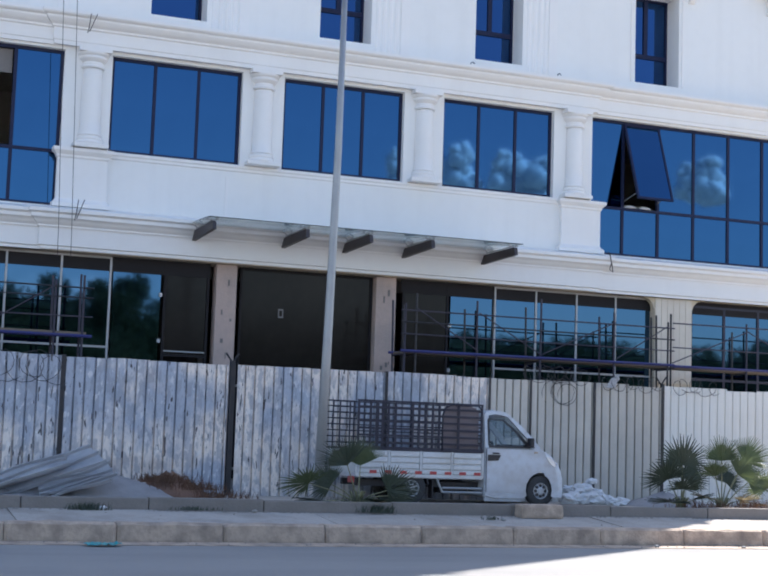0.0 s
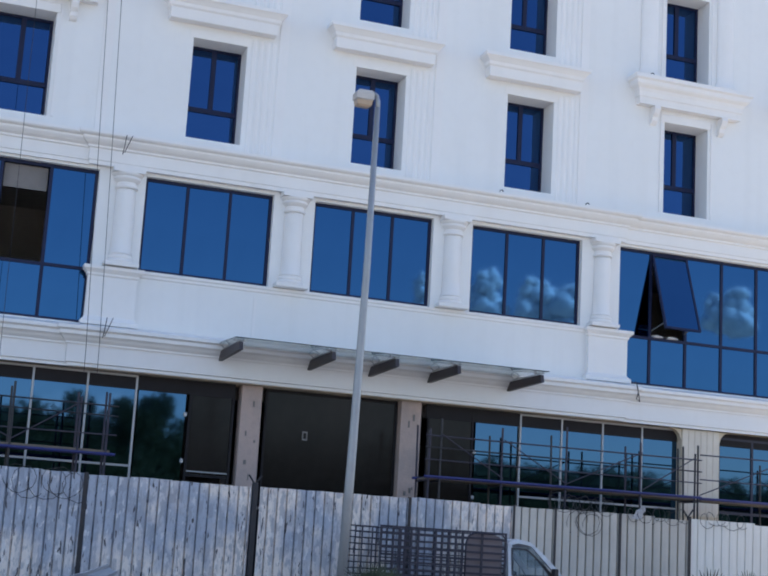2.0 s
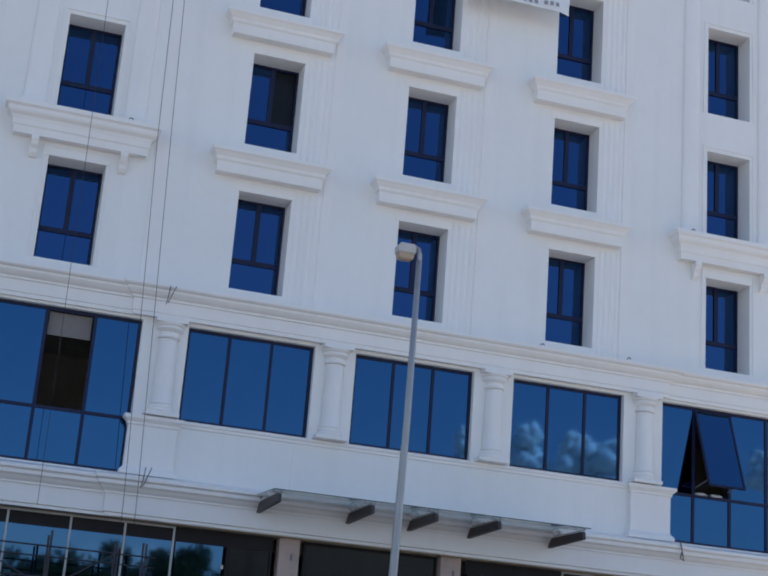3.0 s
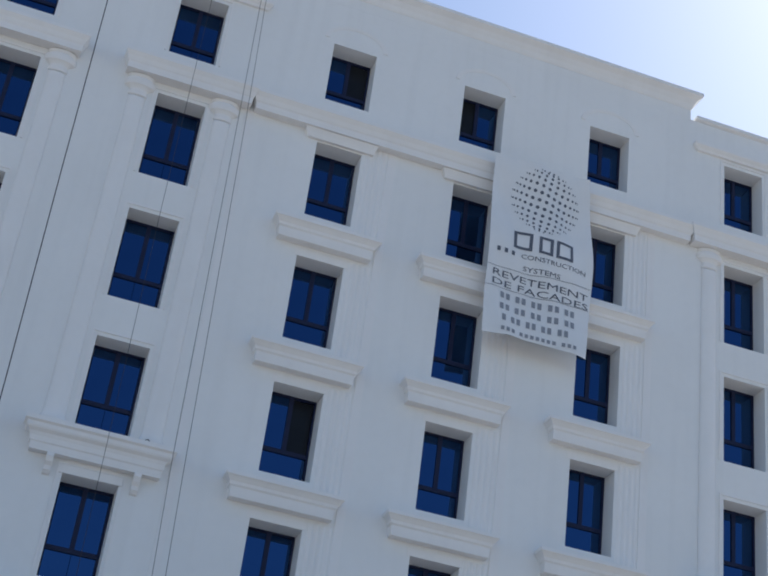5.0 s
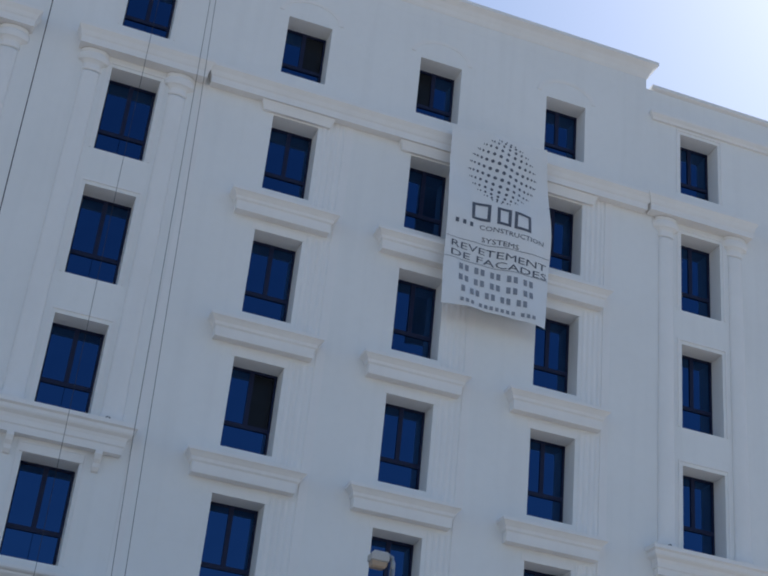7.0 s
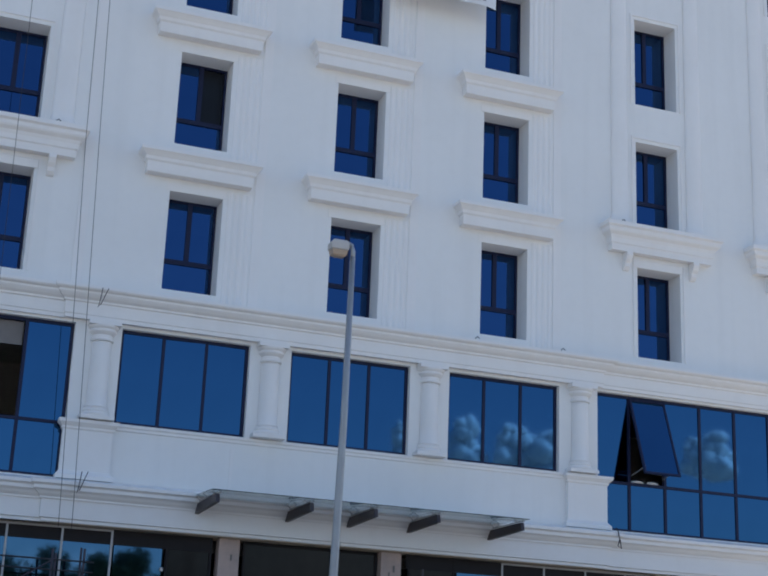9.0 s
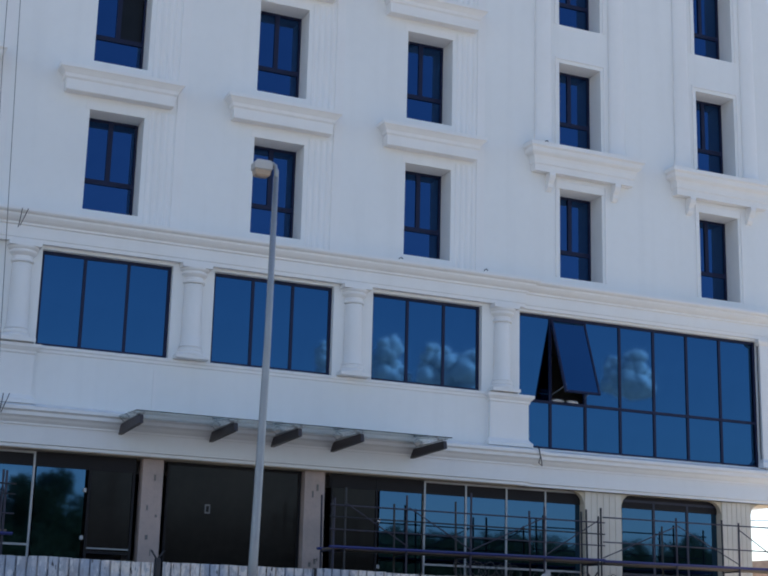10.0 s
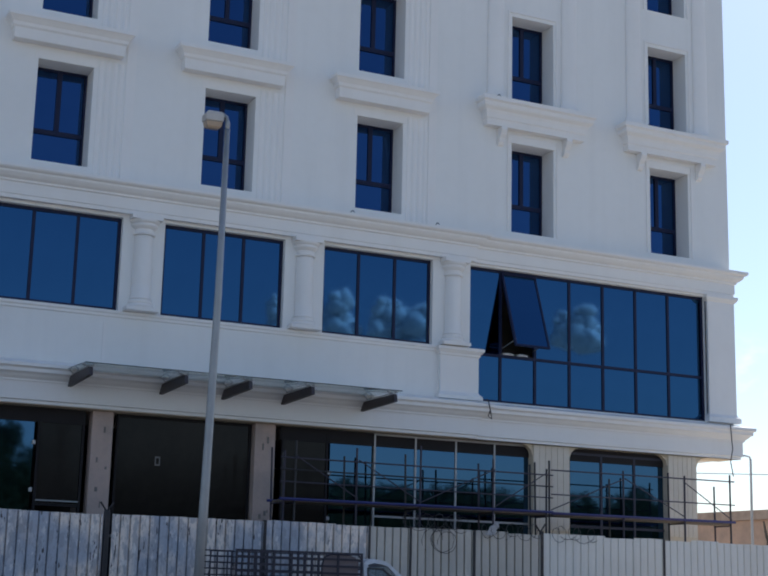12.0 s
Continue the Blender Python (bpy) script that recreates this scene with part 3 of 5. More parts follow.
def pane(parent, x0, x1, z0, z1, y, mat="glass", wobble=0.25):
    """One sheet of glass, set a little out of true as real ones are."""
    key = (round(x1 - x0, 3), round(z1 - z0, 3), mat)
    m = pose((x0 + x1) / 2, y, (z0 + z1) / 2, rng.uniform(-wobble, wobble) * 0.5, 0, rng.uniform(-wobble, wobble))
    if key in PANES:
        return again("pane", PANES[key], parent, m)
    w, h = (x1 - x0) / 2, (z1 - z0) / 2
    ob = part("pane", boxed(-w, -0.004, -h, w, 0.004, h), mat, parent)
    ob.matrix_local = m
    PANES[key] = ob
    return ob


def small_window(x, x1, zb, zt, gone=()):
    """A recessed window: a low pane under two upright ones; gone: which stand open, filled with a dark sheet painted
    for the unlit room.
    """
    cx, zm = (x + x1) / 2, zb + (zt - zb) * 0.36
    bm = bars(bmesh.new(), x, x1, zb, zt, SMALL, SMALL + 0.07, 0.055, [(cx, zm, zt - 0.07)], [(zm, x + 0.06, x1 - 0.06)], 0.11)
    w = piece("window", bm, "navy_frame", "dark framed window deep in its reveal" + (", one open sash filled dark" if gone else ""))
    w.matrix_parent_inverse = Matrix()
    w.location = -Vector(building.location)
    y = SMALL + 0.04
    for k, (a, b, c, d) in enumerate(((x + 0.066, x1 - 0.066, zb + 0.066, zm - 0.034), (x + 0.066, cx - 0.034, zm + 0.034, zt - 0.066), (cx + 0.034, x1 - 0.066, zm + 0.034, zt - 0.066))):
        # open sashes get a dark sheet in place of the room's shade
        pane(w, a, b, c, d, y + (0.02 if k in gone else 0.0), "dusty" if k in gone else "window_glass")


OPEN = {("b", 1): (2,), ("b", 4): (2,), ("c", 4): (1,)}
for c in COLS:
    for r in range(5):
        small_window(*opening(c, r), OPEN.get((c, r), ()))


def glazed(name, x0, x1, z0, z1, y, ups, rails, mat, frame_mat="navy_frame", w=0.07, label="", skip=()):
    """A wide glazed opening with uprights at ups and rails at the given heights."""
    zs, xs = [z0, *rails, z1], [x0, *ups, x1]
    bm = bars(bmesh.new(), x0, x1, z0, z1, y, y + 0.09, w, [(u, z0 + w, z1 - w) for u in ups], [(r, x0 + w, x1 - w) for r in rails])
    ob = piece(name, bm, frame_mat, label)
    ob.matrix_parent_inverse = Matrix()
    ob.location = -Vector(building.location)
    for i in range(len(xs) - 1):
        for j in range(len(zs) - 1):
            if (i, j) in skip:
                continue
            pane(ob, xs[i] + (w if i == 0 else w / 2) + 0.002, xs[i + 1] - (w if i == len(xs) - 2 else w / 2) - 0.002,
                 zs[j] + (w if j == 0 else w / 2) + 0.002, zs[j + 1] - (w if j == len(zs) - 2 else w / 2) - 0.002, y + 0.03, mat, 0.18)
    return ob


for a, b in MEZZ:
    s = (b - a) / 3
    w3 = glazed("window", a, b, MZ0, MZ1, BIG, [a + s, a + 2 * s], [], "glass", label="three-part blue mirror window between columns")
    if a < -4:   # two sashes turned so that the street lamp's reflection misses the camera
        w3.children[1].rotation_euler.z = radians(-2.0)
        w3.children[2].rotation_euler.z = radians(0.9)
a, b = WINGS[1]
ups = [8.06, 9.07, 10.10, 11.13, 12.16, 13.21]
wing_r = glazed("window", a, b, WZ0, MZ1, BIG, ups, [7.55], "glass", label="large gridded blue mirror window with one sash tilted out", skip=((1, 1),))
a, b = WINGS[0]
glazed("window", a, b, WZ0, MZ1, BIG, [-11.95, -10.9, -9.85, -8.8, -7.72, -6.68], [7.55], "glass", label="large gridded blue mirror window, one pane missing", skip=((5, 1),))
blind = piece("blind", boxed(-7.66, BIG + 0.12, 9.15, -6.74, BIG + 0.16, 9.66), "interior", "half-lowered beige roller blind")

# the sash that tilts out at the bottom
sash = part("sash", bars(bmesh.new(), -0.50, 0.50, -2.08, 0.0, -0.02, 0.03, 0.05), "navy_frame", wing_r, "top-hung sash pushed wide open")
sash.matrix_local = pose(8.56, BIG - 0.01, MZ1 - 0.07, -20, 0, 0)
PANES.clear()
sp = pane(sash, -0.45, 0.45, -2.03, -0.05, 0.0, "glass", 0)
for x in (8.12, 9.02):
    st = part("stay", tube(bmesh.new(), [(x, BIG + 0.02, 7.75), (x, BIG - 0.66, 7.90)], 0.012), "steel", wing_r)


for k, x in enumerate((8.30, 8.72)):
    bm = bmesh.new()
    bmesh.ops.create_icosphere(bm, subdivisions=3, radius=1)
    for v in bm.verts:
        d = 1 + 0.5 * noise.noise(v.co * 2.2 + Vector((k * 4, 0, 0)))
        v.co = Vector((x + v.co.x * 0.16 * d, BIG + 0.045 + v.co.y * 0.04, 7.587 + max(0.0, v.co.z * d + 0.6) * 0.045))
    tagged(part("rag", bm, "sack", smooth=True), "crumpled white rag on the sill of the tilted sash", "rag", group="rags on the sill")


# ground floor: shop fronts, partly unglazed, set back
def gx(x):
    return EYE[0] + (x - EYE[0]) * (LOW - EYE[1]) / -EYE[1]


shop = glazed("shop_front", -13.0, gx(-4.44), 0.73, GZ - 0.03, LOW, [-11.6, -10.35, -9.1, -7.9, gx(-6.63), gx(-5.5)], [3.45], "dark_glass", "alu", 0.045, "aluminium shop front with dark mirror glass")
panel = piece("glass_panel", boxed(gx(-4.40), LOW + 0.03, 0.74, gx(-3.37), LOW + 0.045, GZ - 0.05), "dark_glass", "frameless dark mirror glass panel")
for z in (3.6, 4.6):
    piece("glass_clamp", boxed(gx(-3.40), LOW + 0.0, z, gx(-3.33), LOW + 0.06, z + 0.09, bevel=0.008), "alu")
piece("door_frame", bars(bmesh.new(), gx(-3.30), gx(-2.30), 0.73, GZ - 0.03, LOW, LOW + 0.07, 0.05, [], [(3.35, gx(-3.25), gx(-2.35))]), "dark_frame_and_reflection")
glazed("shop_front", gx(4.57), gx(8.90), 0.73, GZ - 0.03, LOW, [gx(5.67), gx(6.76), gx(7.83)], [3.45], "dark_glass", "alu", 0.045, "aluminium shop front with dark mirror glass")
piece("glass_panel", boxed(gx(3.46), LOW + 0.03, 0.74, gx(4.52), LOW + 0.045, GZ - 0.05), "dark_glass", "frameless dark mirror glass panel")
for z in (3.3, 4.35):
    piece("glass_clamp", boxed(gx(3.40), LOW, z, gx(3.48), LOW + 0.06, z + 0.09, bevel=0.008), "alu")
piece("door_frame", bars(bmesh.new(), gx(2.25), gx(3.40), 0.73, GZ - 0.03, LOW, LOW + 0.07, 0.05), "dark_frame_and_reflection")
piece("door_rail", boxed(gx(-3.25), LOW - 0.012, 3.42, gx(-2.35), LOW - 0.002, 3.45), "steel", "thin aluminium rail across the smoked glass")
glazed("shop_front", gx(9.95), gx(12.98), 0.73, GZ - 0.12, LOW, [gx(10.95), gx(11.96)], [3.45], "dark_glass", "frame", 0.06, "dark framed shop window with mirror glass")
entry = piece("entrance_frame", bars(bmesh.new(), gx(-1.58), gx(1.53), 0.73, GZ - 0.03, LOW + 0.1, LOW + 0.17, 0.05, [(gx(0.45), 0.8, GZ - 0.1)]), "dark_frame_and_reflection", "dark entrance frame with smoked glass")
entry.matrix_parent_inverse = Matrix()
entry.location = -Vector(building.location)
for a, b in ((gx(-1.58) + 0.052, gx(0.45) - 0.027), (gx(0.45) + 0.027, gx(1.53) - 0.052)):
    pane(entry, a, b, 0.79, GZ - 0.085, LOW + 0.13, "smoked", 0.2)
pane(shop, gx(2.31), gx(3.34), 0.80, GZ - 0.09, LOW + 0.03, "smoked", 0.2)
pane(shop, gx(-3.24), gx(-2.36), 3.38, GZ - 0.09, LOW + 0.03, "smoked", 0.2)
part("sticker", pierced(-0.62, -0.50, 4.32, 4.52, [(-0.595, -0.525, 4.355, 4.485)], LOW + 0.118, LOW + 0.122), "interior", entry, "pale paper sticker on the glass")

for (a, b), mat, lab in (((-2.12, -1.66), "bare", "unfinished pinkish plaster pier"), ((1.63, 2.12), "bare", "unfinished pinkish plaster pier"),
                         ((8.93, 10.0), "cream", "cream clad pier"), ((13.02, 13.94), "cream", "cream clad corner pier")):
    bm = boxed(a, 0.10 if mat == "bare" else 0.0, BASE, b, 0.45, GZ - 0.022, bevel=0.012)
    piece("pier", bm, mat, lab)
    if mat == "cream":
        n = 6
        s = (b - a - 0.03) / n
        for k in range(n):
            piece("cladding_board", boxed(a + 0.015 + s * k, -0.014, 3.30, a + 0.015 + s * (k + 1) - 0.012, -0.001, GZ - 0.03), "cladding")
for a, b, s in ((8.93, 8.93, -1), (10.0, 10.0, 1), (13.02, 13.02, -1), (13.94, 13.94, 1)):
    bm = bmesh.new()
    prof = [(a, GZ - 0.025), (a + s * 0.32, GZ - 0.025), (a + s * 0.16, GZ - 0.07), (a + s * 0.06, GZ - 0.16), (a, GZ - 0.32)]
    rings(bm, [[(x, 0.02, z) for x, z in prof], [(x, 0.16, z) for x, z in prof]])
    piece("corner_fillet", bm, "cream")
rr = random.Random(3)
for a in (-2.12, 1.63):
    for k in range(5):
        x, z = a + rr.uniform(0.05, 0.38), rr.uniform(3.2, 5.2)
        piece("chip", boxed(x, 0.088, z, x + rr.uniform(0.02, 0.06), 0.12, z + rr.uniform(0.04, 0.16), bevel=0.005), "interior", "dark chipped patch")

# added dark strips that paint the overhang's reflection along the top of the shop glass
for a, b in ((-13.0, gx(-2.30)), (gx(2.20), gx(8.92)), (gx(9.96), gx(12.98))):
    piece("fascia_panel", boxed(a, LOW + 0.006, 5.08, b, LOW + 0.022, GZ - 0.028), "dark_frame_and_reflection", "dark strip in place of the overhang reflection on the glass")

# canopy over the entrance
canopy = tagged(empty("canopy", 0.87, -0.4, 6.0), "glass entrance canopy on five dark steel fins", "canopy")
def out(x):
    """Scales x about the camera's eye, so the longer canopy's front edge keeps its place in the view."""
    return -9.887 + (x + 9.887) * 0.984


for x in (-2.63, -0.58, 0.87, 2.33, 4.36):
    x = out(x)
    bm = bmesh.new()
    prof = [(-0.20, 5.82), (-0.20, 6.03), (-1.96, 6.03), (-2.00, 5.86)]
    rings(bm, [[(x - 0.04, y, z) for y, z in prof], [(x + 0.04, y, z) for y, z in prof]])
    hang(part("fin", bm, "fin", canopy, "dark brown tapered steel fin"))
    hang(part("fin_rail", boxed(x - 0.02, -1.86, 6.056, x + 0.02, -0.40, 6.074), "alu", canopy, "bright aluminium bar on a fin"))
    for y, z in ((-0.5, 6.16), (-1.75, 6.105)):
        bm = bmesh.new()
        for s in (-1, 1):
            tube(bm, [(x, y, 6.07), (x + s * 0.10, y - 0.06, z - 0.02)], 0.014)
            lathe(bm, x + s * 0.10, y - 0.06, [(0.035, z - 0.025), (0.035, z - 0.003)], 10)
        hang(part("spider_fitting", bm, "alu", canopy, "bright glass fixing"))
xs = [out(x) for x in (-2.78, -0.58, 0.87, 2.33, 4.50)]
for a, b in zip(xs, xs[1:]):
    sheet_ends = [[(x, -2.06, 6.092), (x, -2.06, 6.110), (x, -0.24, 6.188), (x, -0.24, 6.170)] for x in (a + 0.006, b - 0.006)]
    hang(part("glass_sheet", rings(bmesh.new(), sheet_ends), "canopy_glass", canopy, "clear canopy glass"))

# ---- site fence ----
FY, FZ0, FZ1 = -3.40, 0.50, 3.03
fence = tagged(empty("fence", 0, FY, FZ0), "tall corrugated steel site fence, weathered and patched", "fence")


def sheet(x0, x1, z1, mat, lean):
    """One corrugated sheet: flat pans with narrow raised ribs."""
    bm = bmesh.new()
    pts, x = [], x0
    n = max(1, round((x1 - x0) / 0.19))
    s = (x1 - x0) / n
    for k in range(n):
        a = x0 + k * s
        d = 0.022 if mat == "sheet_new" else 0.055
        pts += [(a, 0.0), (a + s * 0.36, -0.004), (a + s * 0.72, 0.0), (a + s * 0.77, d), (a + s * 0.89, d + 0.002), (a + s * 0.92, 0.0)]
    pts.append((x1 + 0.01, 0.0))
    zs = [FZ0 + 0.01, FZ0 + 0.8, FZ0 + 1.7, z1]
    loops = []
    for z in zs:
        wob = 0.006 * math.sin(z * 3 + x0)
        loops.append([(px, FY + py + wob + lean * (z - FZ0), z + (0.004 * math.sin(px * 9) if z == z1 else 0)) for px, py in pts])
    rings(bm, loops, closed=False, caps=False)
    back = bmesh.ops.duplicate(bm, geom=bm.faces[:])
    bmesh.ops.translate(bm, verts=[v for v in back["geom"] if isinstance(v, bmesh.types.BMVert)], vec=(0, 0.004, 0))
    return hang(part("panel", bm, mat, fence))


rf = random.Random(11)
for a, b, mat in ((-14.6, -11.9, "sheet_old"), (-11.85, -9.0, "sheet_old"), (-8.95, -5.90, "sheet_old"), (-5.80, -2.70, "sheet_old"), (-2.50, 0.58, "sheet_old"), (0.62, 2.88, "sheet_old"),
                  (2.92, 3.83, "sheet_mid"), (3.87, 5.35, "sheet_mid"), (5.39, 7.02, "sheet_mid"), (7.10, 10.29, "sheet_new"), (10.33, 13.4, "sheet_new"), (13.44, 17.0, "sheet_new"), (17.04, 22.0, "sheet_new")):
    n = max(1, round((b - a) / 0.83))
    for k in range(n):
        p0, p1 = a + (b - a) * k / n, a + (b - a) * (k + 1) / n
        sheet(p0, p1, FZ1 + rf.uniform(-0.02, 0.02), mat, rf.uniform(-0.004, 0.004))
for x, w, fork in ((-11.87, 0.03, 0), (-8.97, 0.03, 0), (-5.85, 0.04, 0), (-2.60, 0.05, 1), (0.60, 0.03, 0), (2.90, 0.025, 0), (3.85, 0.025, 0), (5.37, 0.03, 0), (7.06, 0.035, 1), (10.31, 0.03, 0), (13.42, 0.03, 0), (17.02, 0.03, 0)):
    bm = boxed(x - w, FY - 0.02, FZ0, x + w, FY - 0.02 + 2 * w, FZ1 + (0.02 if not fork else 0.06))
    hang(part("post", bm, "black", fence, "dark steel fence post"))
    if fork:
        bm = bmesh.new()
        for s in (-1, 1):
            tube(bm, [(x, FY + 0.07, FZ1 + 0.04), (x + s * 0.13, FY + 0.07, FZ1 + 0.22)], 0.018)
        hang(part("forked_top", bm, "black", fence))
for z in (1.0, 2.6):
    hang(part("rail", boxed(-14.6, FY + 0.10, z, 22.0, FY + 0.14, z + 0.05), "steel", fence))


def coil(x0, x1, turns, r, z, seed):
    """Loose loops of barbed wire along the top of the fence."""
    q = random.Random(seed)
    pts = []
    for i in range(turns * 12 + 1):
        a = 2 * math.pi * i / 12
        rr = r * (1 + 0.25 * math.sin(i * 0.37 + seed))
        pts.append((x0 + (x1 - x0) * i / (turns * 12) + rr * math.cos(a), FY - 0.05 + 0.10 * math.sin(a * 0.5 + seed), z + rr * math.sin(a) + q.uniform(-0.015, 0.015)))
    return tube(bmesh.new(), pts, 0.006, 4)


for x0, x1, turns, r, z, seed in ((-7.2, -5.9, 6, 0.26, 2.80, 1), (3.7, 5.1, 14, 0.16, 3.16, 2), (4.35, 4.75, 5, 0.24, 2.80, 5), (5.5, 6.9, 9, 0.15, 3.04, 3), (7.3, 8.4, 5, 0.16, 3.06, 4)):
    tagged(part("barbed_wire", coil(x0, x1, turns, r, z, seed), "black"), "rusty coils of barbed wire on the fence", "wire", group="wire on the fence")

# ---- kerb, pavement, low wall ----
kerb = tagged(empty("kerb", 0, -8.8, 0), "row of worn concrete kerb stones", "kerb", kind="structure")
rk = random.Random(5)
for k in range(44):
    x = -5.76 + 1.632 * (k - 15)
    bm = bmesh.new()
    n, loops = 10, []
    for i in range(n):
        xx = x + 1.622 * (0, 0.03, 0.14, 0.28, 0.42, 0.56, 0.70, 0.84, 0.97, 1)[i]
        a, b, c = (0.022 * noise.noise((xx * 5, q, k)) for q in (1.0, 5.0, 9.0))
        if i in (0, n - 1):
            a, b, c = a + 0.035, b - 0.015, c - 0.02
        loops.append([(xx, -8.62, -0.15), (xx, -8.62, 0.30 + b), (xx, -8.97 + a, 0.305 + b), (xx, -9.015 + a, 0.275 + c), (xx, -9.03 + a, 0.06), (xx, -9.03, -0.15)])
    hang(part("kerb_stone", rings(bm, loops), "kerb", kerb))
tagged(part("gutter", rings(bmesh.new(), [[(xx, -9.42, -0.1), (xx, -9.42, 0.012), (xx, -9.06, 0.03), (xx, -9.06, -0.1)] for xx in (-30, 40)]), "kerb"), "stained concrete gutter strip", "gutter", kind="structure")
pavement = tagged(empty("pavement", 0, -8, 0.3), "cracked dusty concrete pavement", "pavement", kind="structure")
x = -30.0
while x < 40:
    w = rk.uniform(2.2, 2.8)
    bm = bmesh.new()
    dz = rk.uniform(-0.008, 0.008)
    rings(bm, [[(xx, -8.61, 0.20), (xx, -8.61, 0.29 + dz), (xx, -7.26, 0.405 + dz), (xx, -7.26, 0.20)] for xx in (x, x + w - 0.015)])
    hang(part("slab", bm, "paving", pavement))
    x += w
wall = tagged(empty("low_wall", 0, -7.15, 0.4), "low concrete edging wall along the planting strip", "wall", kind="structure")
x = -30.0
while x < 40:
    w = rk.uniform(1.9, 2.3)
    hang(part("edging_block", boxed(x, -7.25 + rk.uniform(-0.01, 0.01), 0.2, x + w - 0.012, -7.05, 0.60 + rk.uniform(-0.012, 0.015), bevel=0.018), "edging", wall))
    x += w

# ---- street lamp ----
LX, LY = -1.375, -5.60
lamp = tagged(empty("street_lamp", LX, LY, 0.5), "tall tapered grey steel street lamp with a boxy yellowed head", "street lamp")
hang(part("base_plate", boxed(LX - 0.33, LY - 0.2, 0.48, LX + 0.07, LY + 0.2, 0.53, bevel=0.008), "steel", lamp))
pts = [(LX - 0.13, LY, 0.5), (LX - 0.06, LY, 3.5), (LX + 0.01, LY, 7.0), (LX + 0.03, LY, 10.250)]
hang(part("pole", tube(bmesh.new(), pts, 0.098, 14, 0.052), "steel", lamp, "tapered grey pole", smooth=True))
hang(part("arm", tube(bmesh.new(), [(LX + 0.03, LY, 10.170), (LX + 0.03, LY, 10.370), (LX + 0.0, LY, 10.470), (LX - 0.08, LY, 10.510)], 0.05, 10), "steel", lamp, smooth=True))
bm = bmesh.new()
rings(bm, [[(LX - 0.09 - o, LY - wd, zz), (LX - 0.09 - o, LY + wd, zz), (LX - 0.44 + o2, LY + wd, zz), (LX - 0.44 + o2, LY - wd, zz)] for o, o2, wd, zz in
           ((0.03, 0.03, 0.10, 10.330), (0.0, 0.0, 0.13, 10.350), (0.0, 0.0, 0.13, 10.470), (0.03, 0.05, 0.11, 10.530))])
head = hang(part("lamp_head", bm, "lamp_shell", lamp, "pale weathered lamp housing"))
bm = bmesh.new()
rings(bm, [[(LX - 0.11 - o, LY - wd, zz), (LX - 0.11 - o, LY + wd, zz), (LX - 0.42 + o, LY + wd, zz), (LX - 0.42 + o, LY - wd, zz)] for o, wd, zz in ((0.05, 0.07, 10.210), (0.015, 0.10, 10.240), (0.0, 0.115, 10.325))])
hang(part("lens", bm, "lamp_lens", lamp, "yellowed plastic lamp lens"))

# ---- parked pickup truck ----
TY0, TY1, TZ = -5.25, -3.78, 0.50      # near side, far side, ground under the wheels
truck = tagged(empty("pickup_truck", 1.5, -4.5, TZ), "small white pickup truck with a black cage, parked at the fence", "truck")


def tpart(name, bm, mat, label="", parent=None, smooth=False):
    ob = part(name, bm, mat, parent or truck, label, smooth)
    return hang(ob) if (parent or truck) is truck else ob


def inset(z):
    return max(0.0, z - 1.55) * 0.16


AX0, AX1, WR = 0.48, 3.20, 0.305
def loft(points, stations, nose=0.10):
    """Skins a side outline (x, z) across the truck; stations: (0 near .. 1 far, shrink)."""
    rows = []
    for f, s in stations:
        row = []
        for x, z in points:
            y = TY0 + inset(z) + (TY1 - TY0 - 2 * inset(z)) * f
            row.append((x + (2.8 - x) * s - (nose if s and x > 3.3 else 0.0), y, z + (1.3 - z) * s * 0.6))
        rows.append(row)
    return rings(bmesh.new(), rows)


ENDS = ((0.0, 0.03), (0.035, 0.0), (0.965, 0.0), (1.0, 0.03))
low = [(1.97, 0.66), (1.97, 1.60), (3.14, 1.61), (3.26, 1.55), (3.42, 1.46), (3.56, 1.32), (3.63, 1.18), (3.67, 1.02), (3.68, 0.80), (3.66, 0.66), (3.60, 0.64)]
low += [(AX1 + 0.345 * math.cos(a), 0.79 + 0.345 * math.sin(a)) for a in [radians(d) for d in range(-20, 201, 20)]] + [(2.80, 0.62), (2.2, 0.61)]
cab = tpart("cab", loft(low, ENDS), "car_white", "white painted cab, dusty low down")
tpart("cab_roof", loft([(1.97, 2.16), (1.975, 2.22), (2.03, 2.28), (2.20, 2.315), (2.42, 2.285), (2.55, 2.22), (2.53, 2.17), (2.40, 2.21), (2.2, 2.24), (2.06, 2.20)], ((0.0, 0.0), (0.05, -0.01), (0.95, -0.01), (1.0, 0.0))), "car_white")
for f0, f1 in ((0.0, 0.05), (0.95, 1.0)):
    tpart("pillar", loft([(2.47, 2.20), (2.56, 2.20), (2.80, 2.00), (3.02, 1.78), (3.16, 1.605), (3.04, 1.605), (2.92, 1.75), (2.72, 1.95)], ((f0, 0), (f1, 0))), "car_white")
    tpart("pillar", loft([(1.97, 1.59), (1.975, 2.2), (2.07, 2.2), (2.06, 1.59)], ((f0, 0), (f1, 0))), "car_white")
tpart("rear_panel", loft([(1.972, 1.59), (1.972, 1.78), (2.0, 1.78), (2.0, 1.59)], ((0.051, 0), (0.949, 0))), "car_white")
